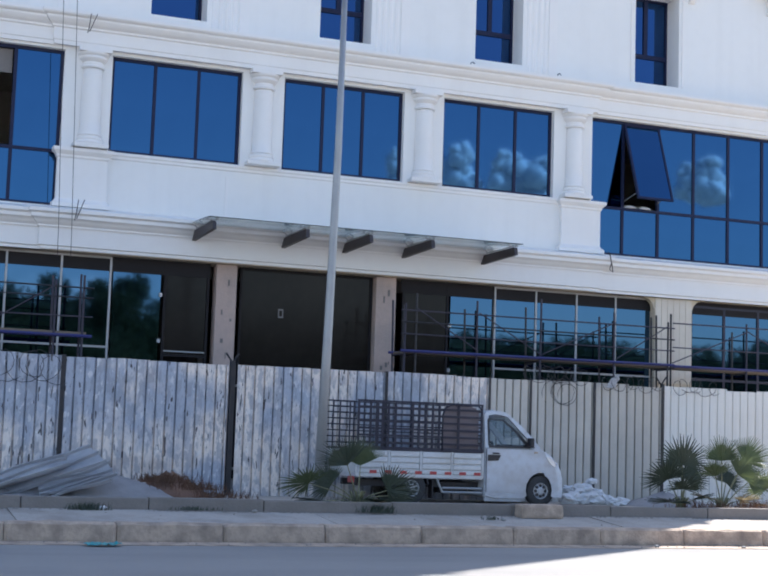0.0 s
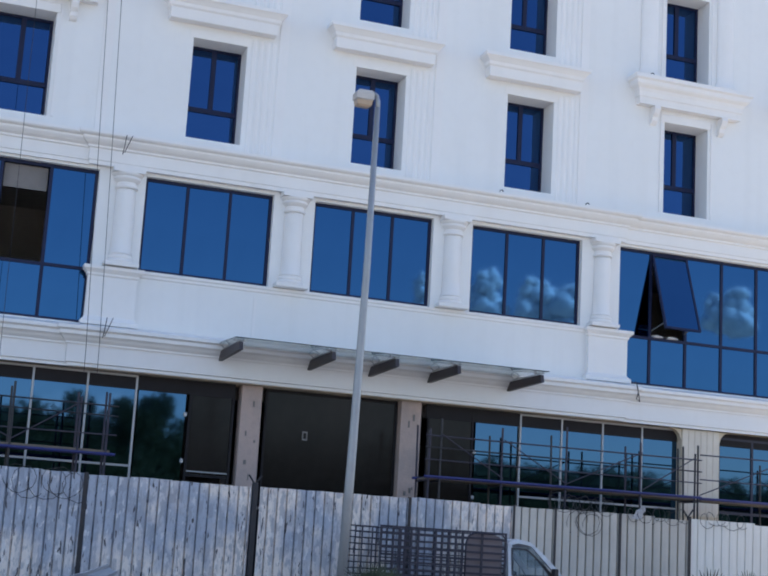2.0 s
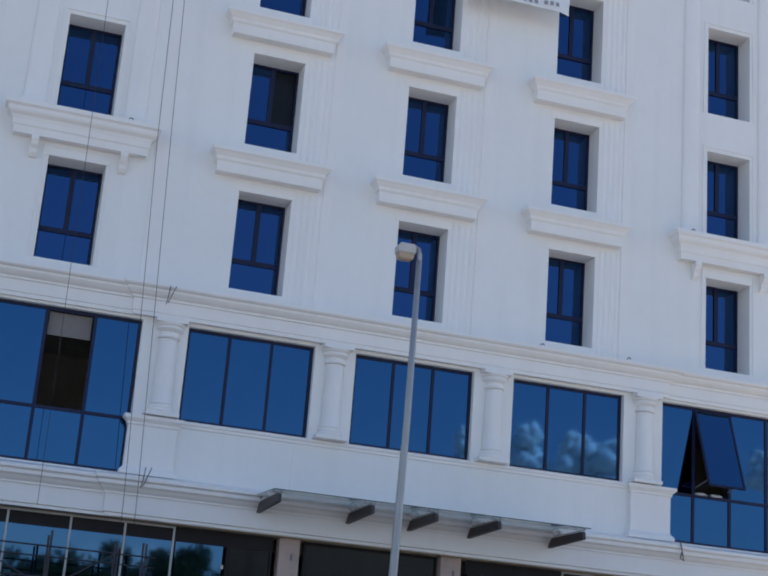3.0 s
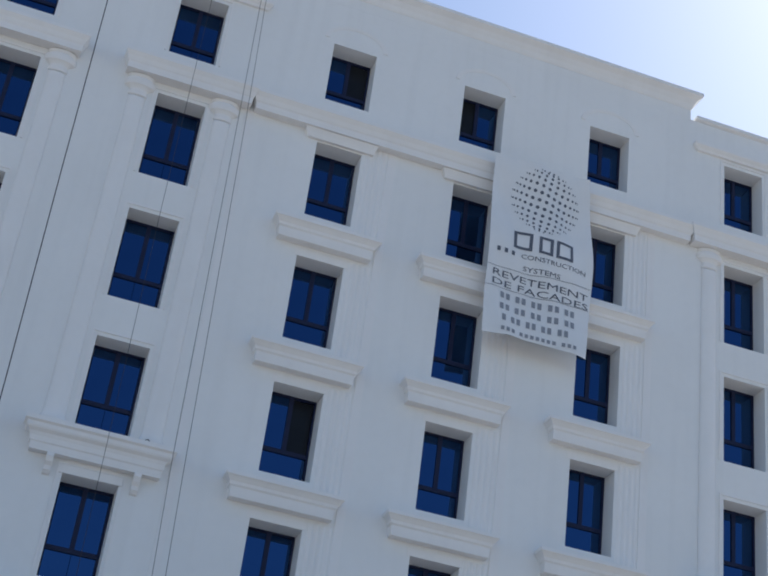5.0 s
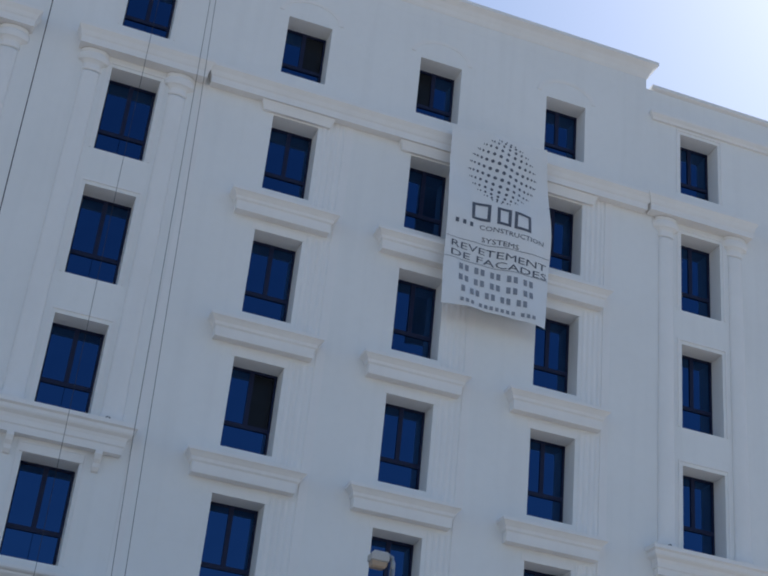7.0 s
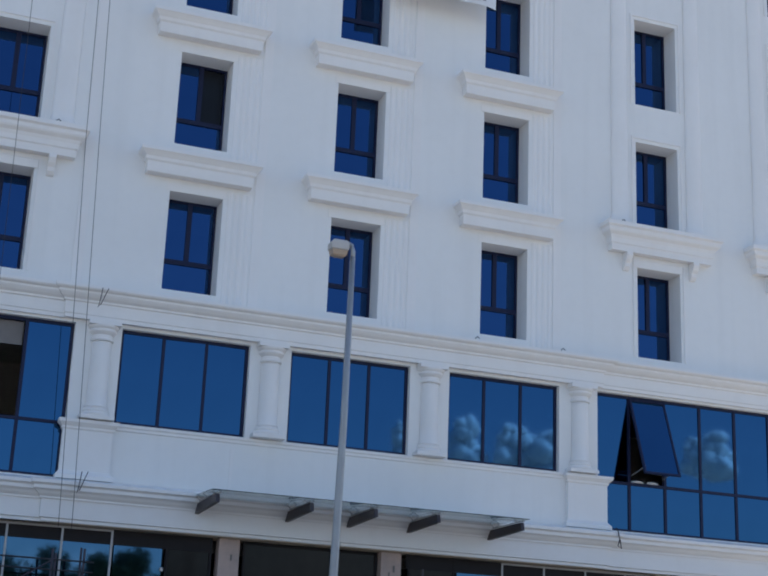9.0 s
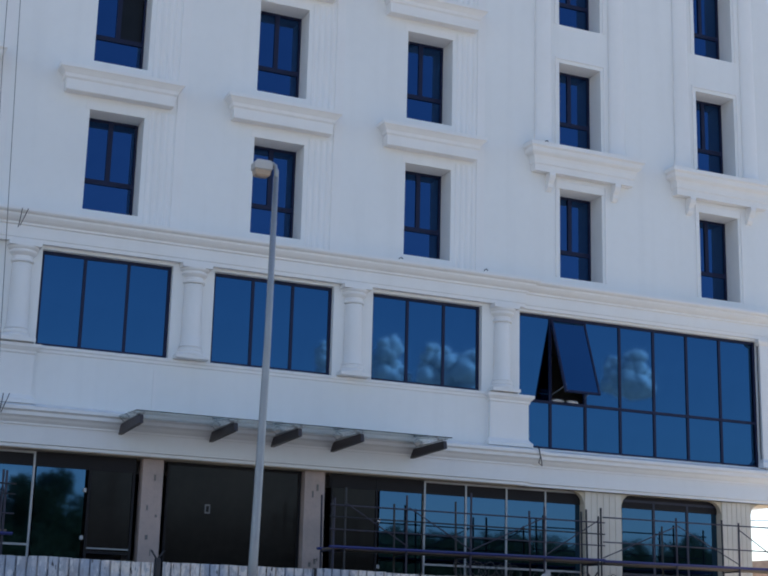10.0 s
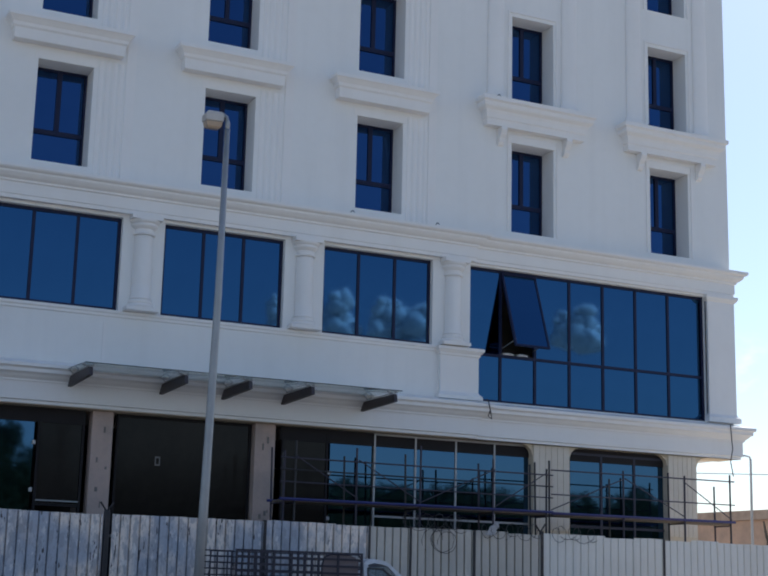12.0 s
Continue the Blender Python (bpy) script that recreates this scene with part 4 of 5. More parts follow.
tpart("dashboard", loft([(2.80, 1.50), (2.86, 1.66), (3.06, 1.63), (3.06, 1.50)], ((0.06, 0), (0.94, 0))), "black")


def side_pane(name, pts, mat, y_off, label="", parent=None):
    """A flat piece on the near flank of the cab, following its lean."""
    bm = bmesh.new()
    rings(bm, [[(x, TY0 + inset(z) - y_off - d, z) for x, z in pts] for d in (0.0, 0.012)])
    return tpart(name, bm, mat, label, parent)


door = side_pane("door", [(2.02, 0.76), (2.02, 1.57), (2.97, 1.57), (2.98, 1.3), (2.86, 1.12), (2.80, 0.95), (2.76, 0.74)], "car_white", -0.004, "white cab door")
side_pane("side_window", [(2.06, 1.64), (2.07, 2.12), (2.36, 2.11), (2.54, 1.97), (2.86, 1.68), (2.86, 1.63)], "car_glass", -0.012, "clear side window", truck)
for pts in ([(2.05, 1.595), (2.05, 1.635), (2.94, 1.635), (2.94, 1.595)], [(2.84, 1.64), (2.66, 1.85), (2.70, 1.86), (2.93, 1.64)],
            [(2.05, 2.12), (2.36, 2.11), (2.54, 1.97), (2.86, 1.68), (2.89, 1.70), (2.565, 2.0), (2.375, 2.145), (2.045, 2.15)], [(2.035, 1.63), (2.04, 2.13), (2.075, 2.13), (2.065, 1.63)]):
    side_pane("window_seal", pts, "black", -0.002)
side_pane("vent_patch", [(2.02, 1.335), (2.02, 1.455), (2.30, 1.455), (2.24, 1.345)], "black", 0.012, "black plastic air intake")
tpart("door_handle", boxed(2.12, TY0 - 0.035, 1.47, 2.26, TY0 - 0.005, 1.50, bevel=0.008), "black")
tpart("mirror", boxed(2.86, TY0 - 0.16, 1.62, 2.95, TY0 + 0.0, 1.80, bevel=0.03), "black", "black door mirror")
bm = bmesh.new()
rings(bm, [[(2.54, y0, 2.235), (2.98, y0b, 1.825), (3.02, y0b, 1.80), (2.58, y0, 2.215)] for y0, y0b in ((TY0 + 0.20, TY0 + 0.14), (TY1 - 0.20, TY1 - 0.14))])
tpart("windscreen", bm, "car_glass", "raked windscreen")
for y in (TY0 + 0.02, TY1 - 0.26):
    bm = bmesh.new()
    rings(bm, [[(x, yy, z) for x, z in ((3.30, 1.42), (3.44, 1.42), (3.53, 1.30), (3.50, 1.22), (3.42, 1.26))] for yy in (y, y + 0.24)])
    tpart("headlight", bm, "lamp_clear", "clear headlight")
side_pane("headlight", [(3.27, 1.45), (3.36, 1.43), (3.47, 1.34), (3.50, 1.24), (3.42, 1.27), (3.33, 1.36)], "headlamp", 0.004, "clear swept-back headlight")
tpart("indicator", boxed(3.02, TY0 - 0.008, 1.50, 3.10, TY0 + 0.03, 1.535, bevel=0.008), "lamp_lens")
tpart("bumper", boxed(3.55, TY0 + 0.10, 0.66, 3.70, TY1 - 0.10, 0.90, bevel=0.04), "car_white")
tpart("sill", boxed(1.99, TY0 + 0.03, 0.56, 2.78, TY0 + 0.12, 0.66, bevel=0.02), "car_white")

# chassis and bed
tpart("chassis_rail", boxed(-0.55, TY0 + 0.30, 0.80, 2.0, TY0 + 0.40, 0.92), "black")
tpart("chassis_rail", boxed(-0.55, TY1 - 0.40, 0.80, 2.0, TY1 - 0.30, 0.92), "black")
tpart("rear_axle", tube(bmesh.new(), [(AX0, TY0 + 0.1, 0.78), (AX0, TY1 - 0.1, 0.78)], 0.05), "black")
tpart("fuel_tank", boxed(1.15, TY0 + 0.25, 0.70, 1.75, TY0 + 0.60, 0.92, bevel=0.03), "black")
tpart("bed_floor", boxed(-0.66, TY0 + 0.02, 0.97, 1.92, TY1 - 0.02, 1.04), "car_white")
bm = bmesh.new()
tube(bm, [(0.98, TY0 + 0.03, 0.97), (1.10, TY0 + 0.03, 0.72)], 0.022)
tube(bm, [(1.10, TY0 + 0.03, 0.80), (1.92, TY0 + 0.03, 0.80)], 0.022)
tube(bm, [(1.10, TY0 + 0.03, 0.72), (1.92, TY0 + 0.03, 0.72)], 0.022)
tpart("side_guard", bm, "steel", "pale tubular side guard")
bm = bmesh.new()
prof = [(AX0 + r * math.cos(a), 0.80 + r * math.sin(a)) for r, rng_ in ((0.36, range(10, 171, 20)), (0.335, range(170, 9, -20))) for a in [radians(d) for d in rng_]]
rings(bm, [[(x, y, z) for x, z in prof] for y in (TY0 + 0.04, TY0 + 0.26)])
tpart("mudguard", bm, "black")
tpart("mud_flap", boxed(0.90, TY0 + 0.05, 0.60, 0.92, TY0 + 0.25, 0.95), "black")
for y in (TY0, TY1 - 0.03):
    n = 4
    for k in range(n):
        a, b = -0.66 + 2.58 * k / n + 0.015, -0.66 + 2.58 * (k + 1) / n - 0.015
        sb = tpart("side_board", boxed(a, y + (0.022 if y == TY0 else 0.0), 1.05, b, y + 0.034, 1.47), "bed_white", "white pressed drop side")
        if y == TY0:
            for z0, z1 in ((1.055, 1.125), (1.15, 1.235), (1.26, 1.345), (1.37, 1.465)):
                hang(part("pressing", boxed(a + 0.012, y - 0.012, z0, b - 0.012, y + 0.021, z1, bevel=0.008), "bed_white", sb)).matrix_parent_inverse = Matrix()
for k in range(5):
    x = -0.66 + 2.58 * k / 4
    tpart("stake", boxed(x - 0.018, TY0 - 0.012, 1.0, x + 0.018, TY0 + 0.03, 1.48), "bed_white")
tpart("tailboard", boxed(-0.69, TY0, 1.05, -0.665, TY1, 1.47, bevel=0.006), "bed_white")
tpart("lower_trim", boxed(-0.66, TY0 - 0.008, 0.985, 1.92, TY0 + 0.015, 1.045), "bed_white")
for k in range(8):
    x = -0.40 + 0.305 * k
    tpart("reflector", boxed(x, TY0 - 0.014, 1.045, x + 0.14, TY0 - 0.001, 1.105), "reflector_red", "red reflective sticker")
tpart("tail_lamp", boxed(-0.72, TY0 + 0.05, 0.86, -0.67, TY0 + 0.30, 0.98, bevel=0.01), "reflector_red")

# cage on the bed
def rack(name, x0, x1, y, z0, z1, ups, levels, w=0.026, label=""):
    rails = [(z0 + (z1 - z0) * (k + 1) / (levels + 1), x0, x1) for k in range(levels)]
    return tpart(name, bars(bmesh.new(), x0, x1, z0, z1, y - 0.014, y + 0.014, w, [(x, z0, z1) for x in ups], rails), "cage_paint", label)


rack("cage_side", -0.66, 1.91, TY0 + 0.02, 1.49, 2.41, (-0.40, -0.28, -0.16, -0.04, 0.10, 0.45, 0.58, 0.72, 0.86, 1.00, 1.40), 6, 0.040, label="black welded bar cage side")
rack("cage_side", -0.66, 1.91, TY1 - 0.02, 1.49, 2.41, (-0.3, 0.0, 0.3, 0.65, 1.0, 1.3, 1.6), 7, 0.022, label="black welded bar cage side")
for z in (1.51, 1.66, 1.81, 1.96, 2.11, 2.26, 2.39):
    tpart("cage_bar", boxed(1.89, TY0 + 0.05, z - 0.013, 1.915, TY1 - 0.05, z + 0.013), "black")
rack("cage_gate", -1.28, -0.71, TY0 + 0.05, 1.49, 2.38, (-1.0,), 7, 0.024, "cage gate swung open behind the bed")
bm = bmesh.new()
tube(bm, [(1.06, TY0 + 0.0, 1.50), (1.06, TY0, 2.18), (1.12, TY0, 2.32), (1.24, TY0, 2.38), (1.80, TY0, 2.38), (1.88, TY0, 2.30)], 0.018, 6)
tpart("cage_hoop", bm, "cage_paint", smooth=True)


def wheel(cx, y, s):
    w = tpart("wheel", lathe_y(cx, y, 0.78, [(0.15, 0.004), (0.27, -0.01), (0.295, 0.02), (WR, 0.05), (WR, 0.13), (0.295, 0.16), (0.27, 0.17), (0.17, 0.16)], s), "rubber", "worn black tyre", smooth=True)
    w.matrix_parent_inverse = truck.matrix_basis.inverted()
    bm = lathe_y(cx, y, 0.78, [(0.165, 0.012), (0.155, 0.0), (0.145, 0.006), (0.13, 0.040), (0.09, 0.02), (0.055, 0.005), (0.05, -0.01), (0.0005, -0.01)], s)
    bmesh.ops.holes_fill(bm, edges=[e for e in bm.edges if e.is_boundary and e.calc_length() < 0.001], sides=64)
    part("rim", bm, "rim", w, "silver steel rim", smooth=False)
    # solid black discs paint the darkness of the rim's eight holes
    bm = bmesh.new()
    for k in range(8):
        a = 2 * math.pi * k / 8
        px, pz = cx + 0.10 * math.cos(a), 0.78 + 0.10 * math.sin(a)
        tube(bm, [(px, y + s * 0.012, pz), (px, y + s * 0.045, pz)], 0.030, 8)
    part("rim_hole", bm, "black", w)


def lathe_y(cx, y, cz, profile, s, k=24):
    return rings(bmesh.new(), [[(cx + r * math.cos(2 * math.pi * a / k), y + s * d, cz + r * math.sin(2 * math.pi * a / k)) for a in range(k)] for r, d in profile], caps=False)


for cx in (AX0, AX1):
    wheel(cx, TY0 + 0.04, 1)
    wheel(cx, TY1 - 0.04, -1)
tpart("cage_base", boxed(-0.68, TY0 - 0.004, 1.474, 1.93, TY0 + 0.045, 1.545), "cage_paint", "black bottom rail of the cage")
for x0, z0, x1, z1 in ((1.995, 0.74, 2.006, 1.58), (2.02, 1.578, 2.99, 1.587)):
    tpart("door_seam", boxed(x0, TY0 - 0.001, z0, x1, TY0 + 0.03, z1), "rubber")
ply = [(1.12, 1.045), (1.86, 1.045), (1.86, 2.24), (1.80, 2.33), (1.70, 2.36), (1.28, 2.36), (1.18, 2.32), (1.12, 2.22)]
tagged(part("board", rings(bmesh.new(), [[(x, y, z) for x, z in ply] for y in (TY0 + 0.10, TY0 + 0.12)]), "plywood"), "brown plywood board standing in the truck bed", "board")
# seat back and wheel inside the cab
tpart("seat", boxed(2.10, TY0 + 0.2, 0.95, 2.25, TY1 - 0.2, 1.72, bevel=0.05), "rubber")


# ---- fan palms in the planting strip ----
def fan(bm, hub, tip, side, size, n, spread, rnd, droop=0.10):
    """A fan leaf: narrow pointed blades from one hub, joined near it, drooping at the tips."""
    hub, tip, side = Vector(hub), Vector(tip).normalized(), Vector(side).normalized()
    nrm = tip.cross(side).normalized()
    for k in range(n):
        a = spread * ((k + 0.5) / n - 0.5)
        d = tip * math.cos(a) + side * math.sin(a) + nrm * rnd.uniform(-0.06, 0.06)
        e = (side * math.cos(a) - tip * math.sin(a))
        l = size * (0.72 + 0.28 * math.cos(a * 0.8)) * rnd.uniform(0.85, 1.06)
        w = spread / n * 0.55
        pts = []
        for f, ww in ((0.0, 0.02), (0.30, 0.85), (0.50, 1.0), (0.74, 0.50), (1.0, 0.02)):
            c = hub + d * (l * f) + Vector((0, 0, -droop * l * max(0.0, f - 0.45) ** 2 * rnd.uniform(0.4, 1.8)))
            half = w * l * min(f, 0.52) * ww + 0.003
            pts.append((c - e * half + nrm * 0.006 * (f > 0.2), c, c + e * half + nrm * 0.006 * (f > 0.2)))
        vs = [[bm.verts.new(p) for p in row] for row in pts]
        for r0, r1 in zip(vs, vs[1:]):
            for j in (0, 1):
                bm.faces.new((r0[j], r0[j + 1], r1[j + 1], r1[j]))


def palm(x, y, leaves, seed, label, base=0.5):
    q = random.Random(seed)
    p = tagged(empty("fan_palm", x, y, base), label, "palm", group="fan palms in the planting strip")
    bm = bmesh.new()
    for k in range(9):
        a = q.uniform(0, 6.28)
        tube(bm, [(0.04 * math.cos(a), 0.04 * math.sin(a), -0.02), (0.10 * math.cos(a), 0.10 * math.sin(a), 0.18), (0.15 * math.cos(a), 0.15 * math.sin(a), 0.26)], 0.03, 5, 0.012)
    part("stump", bm, "palm_stem", p, "fibrous stump with old leaf stubs")
    for hx, hz, hy, size, tilt, mat in leaves:
        hub = Vector((hx, hy, hz))
        bm = bmesh.new()
        mid = hub * 0.5 + Vector((0, 0, 0.06))
        tube(bm, [(0, 0, 0.05), mid, hub], 0.016, 5, 0.009)
        stem = part("leaf", bm, "palm_stem", p)
        out = Vector((hx + q.uniform(-0.1, 0.1), hy - 0.1, hz * 0.55)).normalized()
        side = Vector((0, 0, 1)).cross(out)
        side = (side + Vector((0, 0, tilt))).normalized() if side.length > 0.05 else Vector((1, 0, 0))
        side = (side - out * side.dot(out)).normalized()
        bm = bmesh.new()
        facing = Vector((math.cos(tilt), -0.35, math.sin(tilt))).normalized()
        side = (facing - out * facing.dot(out)).normalized()
        fan(bm, hub, out, side, size * 1.06, 32, radians(q.uniform(130, 165) if hz > 0.65 and size < 0.59 else q.uniform(190, 240)), q)
        part("blade", bm, mat, stem)


G, D, Y = "palm_green", "palm_dark", "palm_dry"
palm(-1.12, -6.65, [(-0.95, 0.38, -0.1, 0.54, 0.2, G), (-0.72, 0.08, -0.2, 0.50, -0.1, D), (-0.22, 0.70, 0.0, 0.58, 0.1, D), (0.06, 0.70, 0.1, 0.50, 0.0, G), (0.48, 0.28, -0.15, 0.56, -0.2, D), (0.66, 0.20, 0.0, 0.48, 0.3, D), (-0.45, 0.36, 0.15, 0.44, 0.4, D), (0.18, 0.10, -0.3, 0.36, 0.0, D), (-0.30, 0.05, -0.3, 0.34, 0.1, Y), (0.1, 0.06, -0.32, 0.34, 0.2, Y)], 1,
     "low dark green fan palm beside the lamp post")
palm(5.66, -6.35, [(-0.36, 0.60, -0.1, 0.58, 0.1, D), (0.02, 0.88, 0.0, 0.60, 0.0, D), (0.20, 0.60, 0.1, 0.46, -0.2, D), (-0.34, 0.16, -0.15, 0.50, -0.1, D), (-0.08, 0.42, -0.2, 0.52, 0.2, D), (0.24, 0.22, -0.1, 0.38, 0.3, D)], 2,
     "dense dark green fan palm in the planting strip")
palm(6.62, -6.30, [(0.0, 0.98, 0.0, 0.50, 0.0, G), (0.50, 0.98, 0.0, 0.58, 0.5, G), (0.30, 0.72, -0.1, 0.52, -0.2, G), (-0.22, 0.68, -0.1, 0.46, 0.1, G), (0.62, 0.58, 0.0, 0.48, 0.2, G), (-0.45, 0.25, -0.2, 0.36, -0.3, Y), (0.30, 0.22, -0.2, 0.40, 0.1, Y), (0.20, 0.55, 0.15, 0.40, 0.0, D)], 3,
     "sunlit green fan palm with dry yellow fronds")
palm(8.05, -6.25, [(-0.35, 0.45, 0.0, 0.50, 0.0, G), (0.3, 0.6, 0.0, 0.55, 0.2, G), (0.0, 0.3, -0.2, 0.50, 0.1, G), (-0.45, 0.12, -0.2, 0.45, -0.1, Y), (0.5, 0.25, 0.0, 0.45, 0.1, G)], 4,
     "sunlit sprawling fan palm with green fronds")

# ---- scaffolding against the ground floor ----
def scaffold(posts, x0, x1, y0, y1, ledgers, seed, label, ztop=4.72):
    q = random.Random(seed)
    s = tagged(empty("scaffold", (x0 + x1) / 2, y0, 0.5), label, "scaffold", group="scaffolds along the front")
    for x in posts:
        for y in (y0, y1):
            top = ztop + q.uniform(-0.12, 0.25)
            lean = q.uniform(-0.03, 0.03)
            hang(part("standard", tube(bmesh.new(), [(x + (0.05 if y == y1 else 0), y, 0.5), (x + lean, y, top)], 0.024, 7), "black" if q.random() < 0.55 else "rust", s))
    for z, mat, r in ledgers:
        for y in ((y0, y1) if z < 3.7 else (y0,)):
            hang(part("ledger", tube(bmesh.new(), [(x0 - 0.1, y - 0.03, z + q.uniform(-0.02, 0.02)), (x1 + 0.1, y - 0.03, z + q.uniform(-0.02, 0.05))], r, 6), mat, s))
    for a, b in zip(posts, posts[1:]):
        if 0.8 < b - a:
            za, zb = (3.7, 4.55) if q.random() < 0.5 else (4.55, 3.7)
            hang(part("brace", tube(bmesh.new(), [(a, y0 - 0.05, za), (b, y0 - 0.05, zb)], 0.014, 5), "rust", s))
    for x in posts:
        hang(part("transom", tube(bmesh.new(), [(x, y0, 3.55), (x, y1, 3.55)], 0.02, 6), "rust", s))
    hang(part("plank", boxed(x0, y0 + 0.05, 3.575, x1, y1 - 0.05, 3.62, bevel=0.006), "plank", s, "weathered scaffold planks"))
    return s


scaffold([1.70, 1.97, 3.45, 5.00, 6.92, 8.32], 1.70, 8.40, -1.55, -0.85, [(4.52, "rust", 0.018), (4.24, "black", 0.018), (3.98, "rust", 0.016), (3.60, "blue_tube", 0.034)], 21, "rusty tube scaffold with blue rails and planks")
scaffold([8.50, 10.6, 12.4, 13.83], 8.62, 13.85, -1.45, -0.80, [(4.62, "rust", 0.018), (4.05, "rust", 0.016), (3.62, "blue_tube", 0.034)], 22, "low tube scaffold running past the corner pier", 4.62)
scaffold([-8.9, -7.1, -5.78, -5.22], -8.9, -5.15, -1.5, -0.85, [(4.50, "black", 0.018), (4.30, "black", 0.016), (3.90, "rust", 0.016), (3.55, "blue_tube", 0.034)], 23, "short tube scaffold before the mirror shop front", 4.75)

# ---- ropes hanging from the roof ----
for pts, r in (([(-10.08, 0.3, 28.635), (-10.08, -0.12, 28.64), (-10.07, -0.60, 27.4), (-10.0, -0.72, 20.5), (-9.92, -0.72, 14.7), (-9.86, -0.72, 6.2)], 0.014), ([(-6.2, 0.2, 29.5), (-6.2, -0.4, 29.3), (-6.14, -0.7, 23.4), (-5.98, -0.7, 13.6), (-5.71, -0.7, 5.8), (-5.70, -0.7, 5.2)], 0.0065),
               ([(-6.1, 0.2, 29.5), (-6.1, -0.4, 29.3), (-5.95, -0.7, 23.4), (-5.69, -0.7, 13.7), (-5.44, -0.7, 5.8), (-5.43, -0.7, 5.2)], 0.0065), ([(-7.46, 0.3, 28.635), (-7.46, -0.12, 28.64), (-7.47, -0.6, 27.4), (-7.5, -0.72, 20.0), (-7.46, -0.72, 13.5), (-7.42, -0.72, 5.4)], 0.006)):
    tagged(part("rope", tube(bmesh.new(), pts, r, 5), "rope"), "thin dark rope hanging down the white front", "rope", group="ropes hanging from the roof")
bm = bmesh.new()
for pts in ([(7.36, -0.5, 6.3), (7.38, -0.55, 6.08), (7.33, -0.55, 5.92), (7.42, -0.55, 5.86), (7.39, -0.55, 6.06)], [(7.37, -0.5, 6.3), (7.40, -0.35, 6.36)]):
    tube(bm, pts, 0.014, 5)
tagged(part("cable_end", bm, "rope"), "dark cable end poking out of the cornice", "cable")
tagged(part("cable", tube(bmesh.new(), [(14.72, -0.46, 6.25), (14.74, -0.5, 5.6), (14.70, -0.45, 5.3), (14.78, -0.45, 4.9)], 0.014, 5), "rope"), "dark cable hanging over the end cornice", "cable")
for x, z in ((-5.35, 6.1), (-5.30, 10.1)):
    bm = bmesh.new()
    tube(bm, [(x + 0.05, -0.48, z + 0.35), (x, -0.56, z), (x - 0.02, -0.56, z - 0.1)], 0.010, 5)
    tube(bm, [(x + 0.18, -0.46, z + 0.36), (x + 0.02, -0.56, z - 0.06)], 0.009, 5)
    tagged(part("wire_stub", bm, "rope"), "bent wire stub at the cornice edge", "wire", group="wire stubs on the cornices")
for x, z in ((3.7, 10.56), (6.0, 10.57), (7.72, 14.2), (12.4, 14.2), (-6.6, 14.2)):
    tagged(part("wire_stub", tube(bmesh.new(), [(x, -0.2, z - 0.03), (x, -0.22, z + 0.03), (x + 0.05, -0.22, z + 0.06), (x + 0.10, -0.2, z + 0.03)], 0.012, 5), "rope"), "bent wire stub at the cornice edge", "wire", group="wire stubs on the cornices")

# ---- roof hoist ----
hoist = tagged(empty("roof_hoist", -6.1, 0.3, 28.6), "dark steel hoist mast on the parapet", "hoist")
for k, pts in enumerate(([(-6.30, 0.2, 28.6), (-6.12, 0.2, 29.5), (-6.10, 0.2, 31.5)], [(-5.98, 0.2, 28.6), (-6.10, 0.2, 29.5)], [(-6.10, 0.7, 28.6), (-6.10, 0.2, 29.6)], [(-6.02, 0.15, 29.6), (-5.96, 0.15, 31.5)])):
    hang(part("strut", tube(bmesh.new(), pts, 0.035, 6), "black", hoist))
hang(part("crossbar", tube(bmesh.new(), [(-6.3, 0.2, 29.75), (-5.8, 0.2, 29.75)], 0.02, 6), "black", hoist))

# ---- banner on the facade ----
def hem(z):
    """Left and right edge of the cloth at a height."""
    f = (24.85 - z) / 5.6
    return 1.00 + 0.07 * f, 3.80 + 0.30 * math.sin(min(f, 0.66) * 2.38) - 0.12 * max(0.0, f - 0.66) / 0.34


def cloth(x, z):
    return -0.34 - 0.05 * math.sin(x * 3.1 + z * 0.8) - 0.05 * math.sin(z * 2.3 + 1.0) - 0.02 * math.sin(x * 7 + z * 3)


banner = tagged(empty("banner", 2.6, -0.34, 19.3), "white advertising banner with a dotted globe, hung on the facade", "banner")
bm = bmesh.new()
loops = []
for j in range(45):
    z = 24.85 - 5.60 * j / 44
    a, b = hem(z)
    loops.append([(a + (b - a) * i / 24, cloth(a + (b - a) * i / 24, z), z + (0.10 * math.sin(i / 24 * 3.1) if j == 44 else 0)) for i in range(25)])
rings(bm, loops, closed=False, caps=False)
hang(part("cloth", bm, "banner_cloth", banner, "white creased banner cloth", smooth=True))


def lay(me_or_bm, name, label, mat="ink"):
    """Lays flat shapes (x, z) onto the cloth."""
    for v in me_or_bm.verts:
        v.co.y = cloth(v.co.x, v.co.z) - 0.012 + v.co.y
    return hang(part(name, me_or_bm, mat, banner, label))


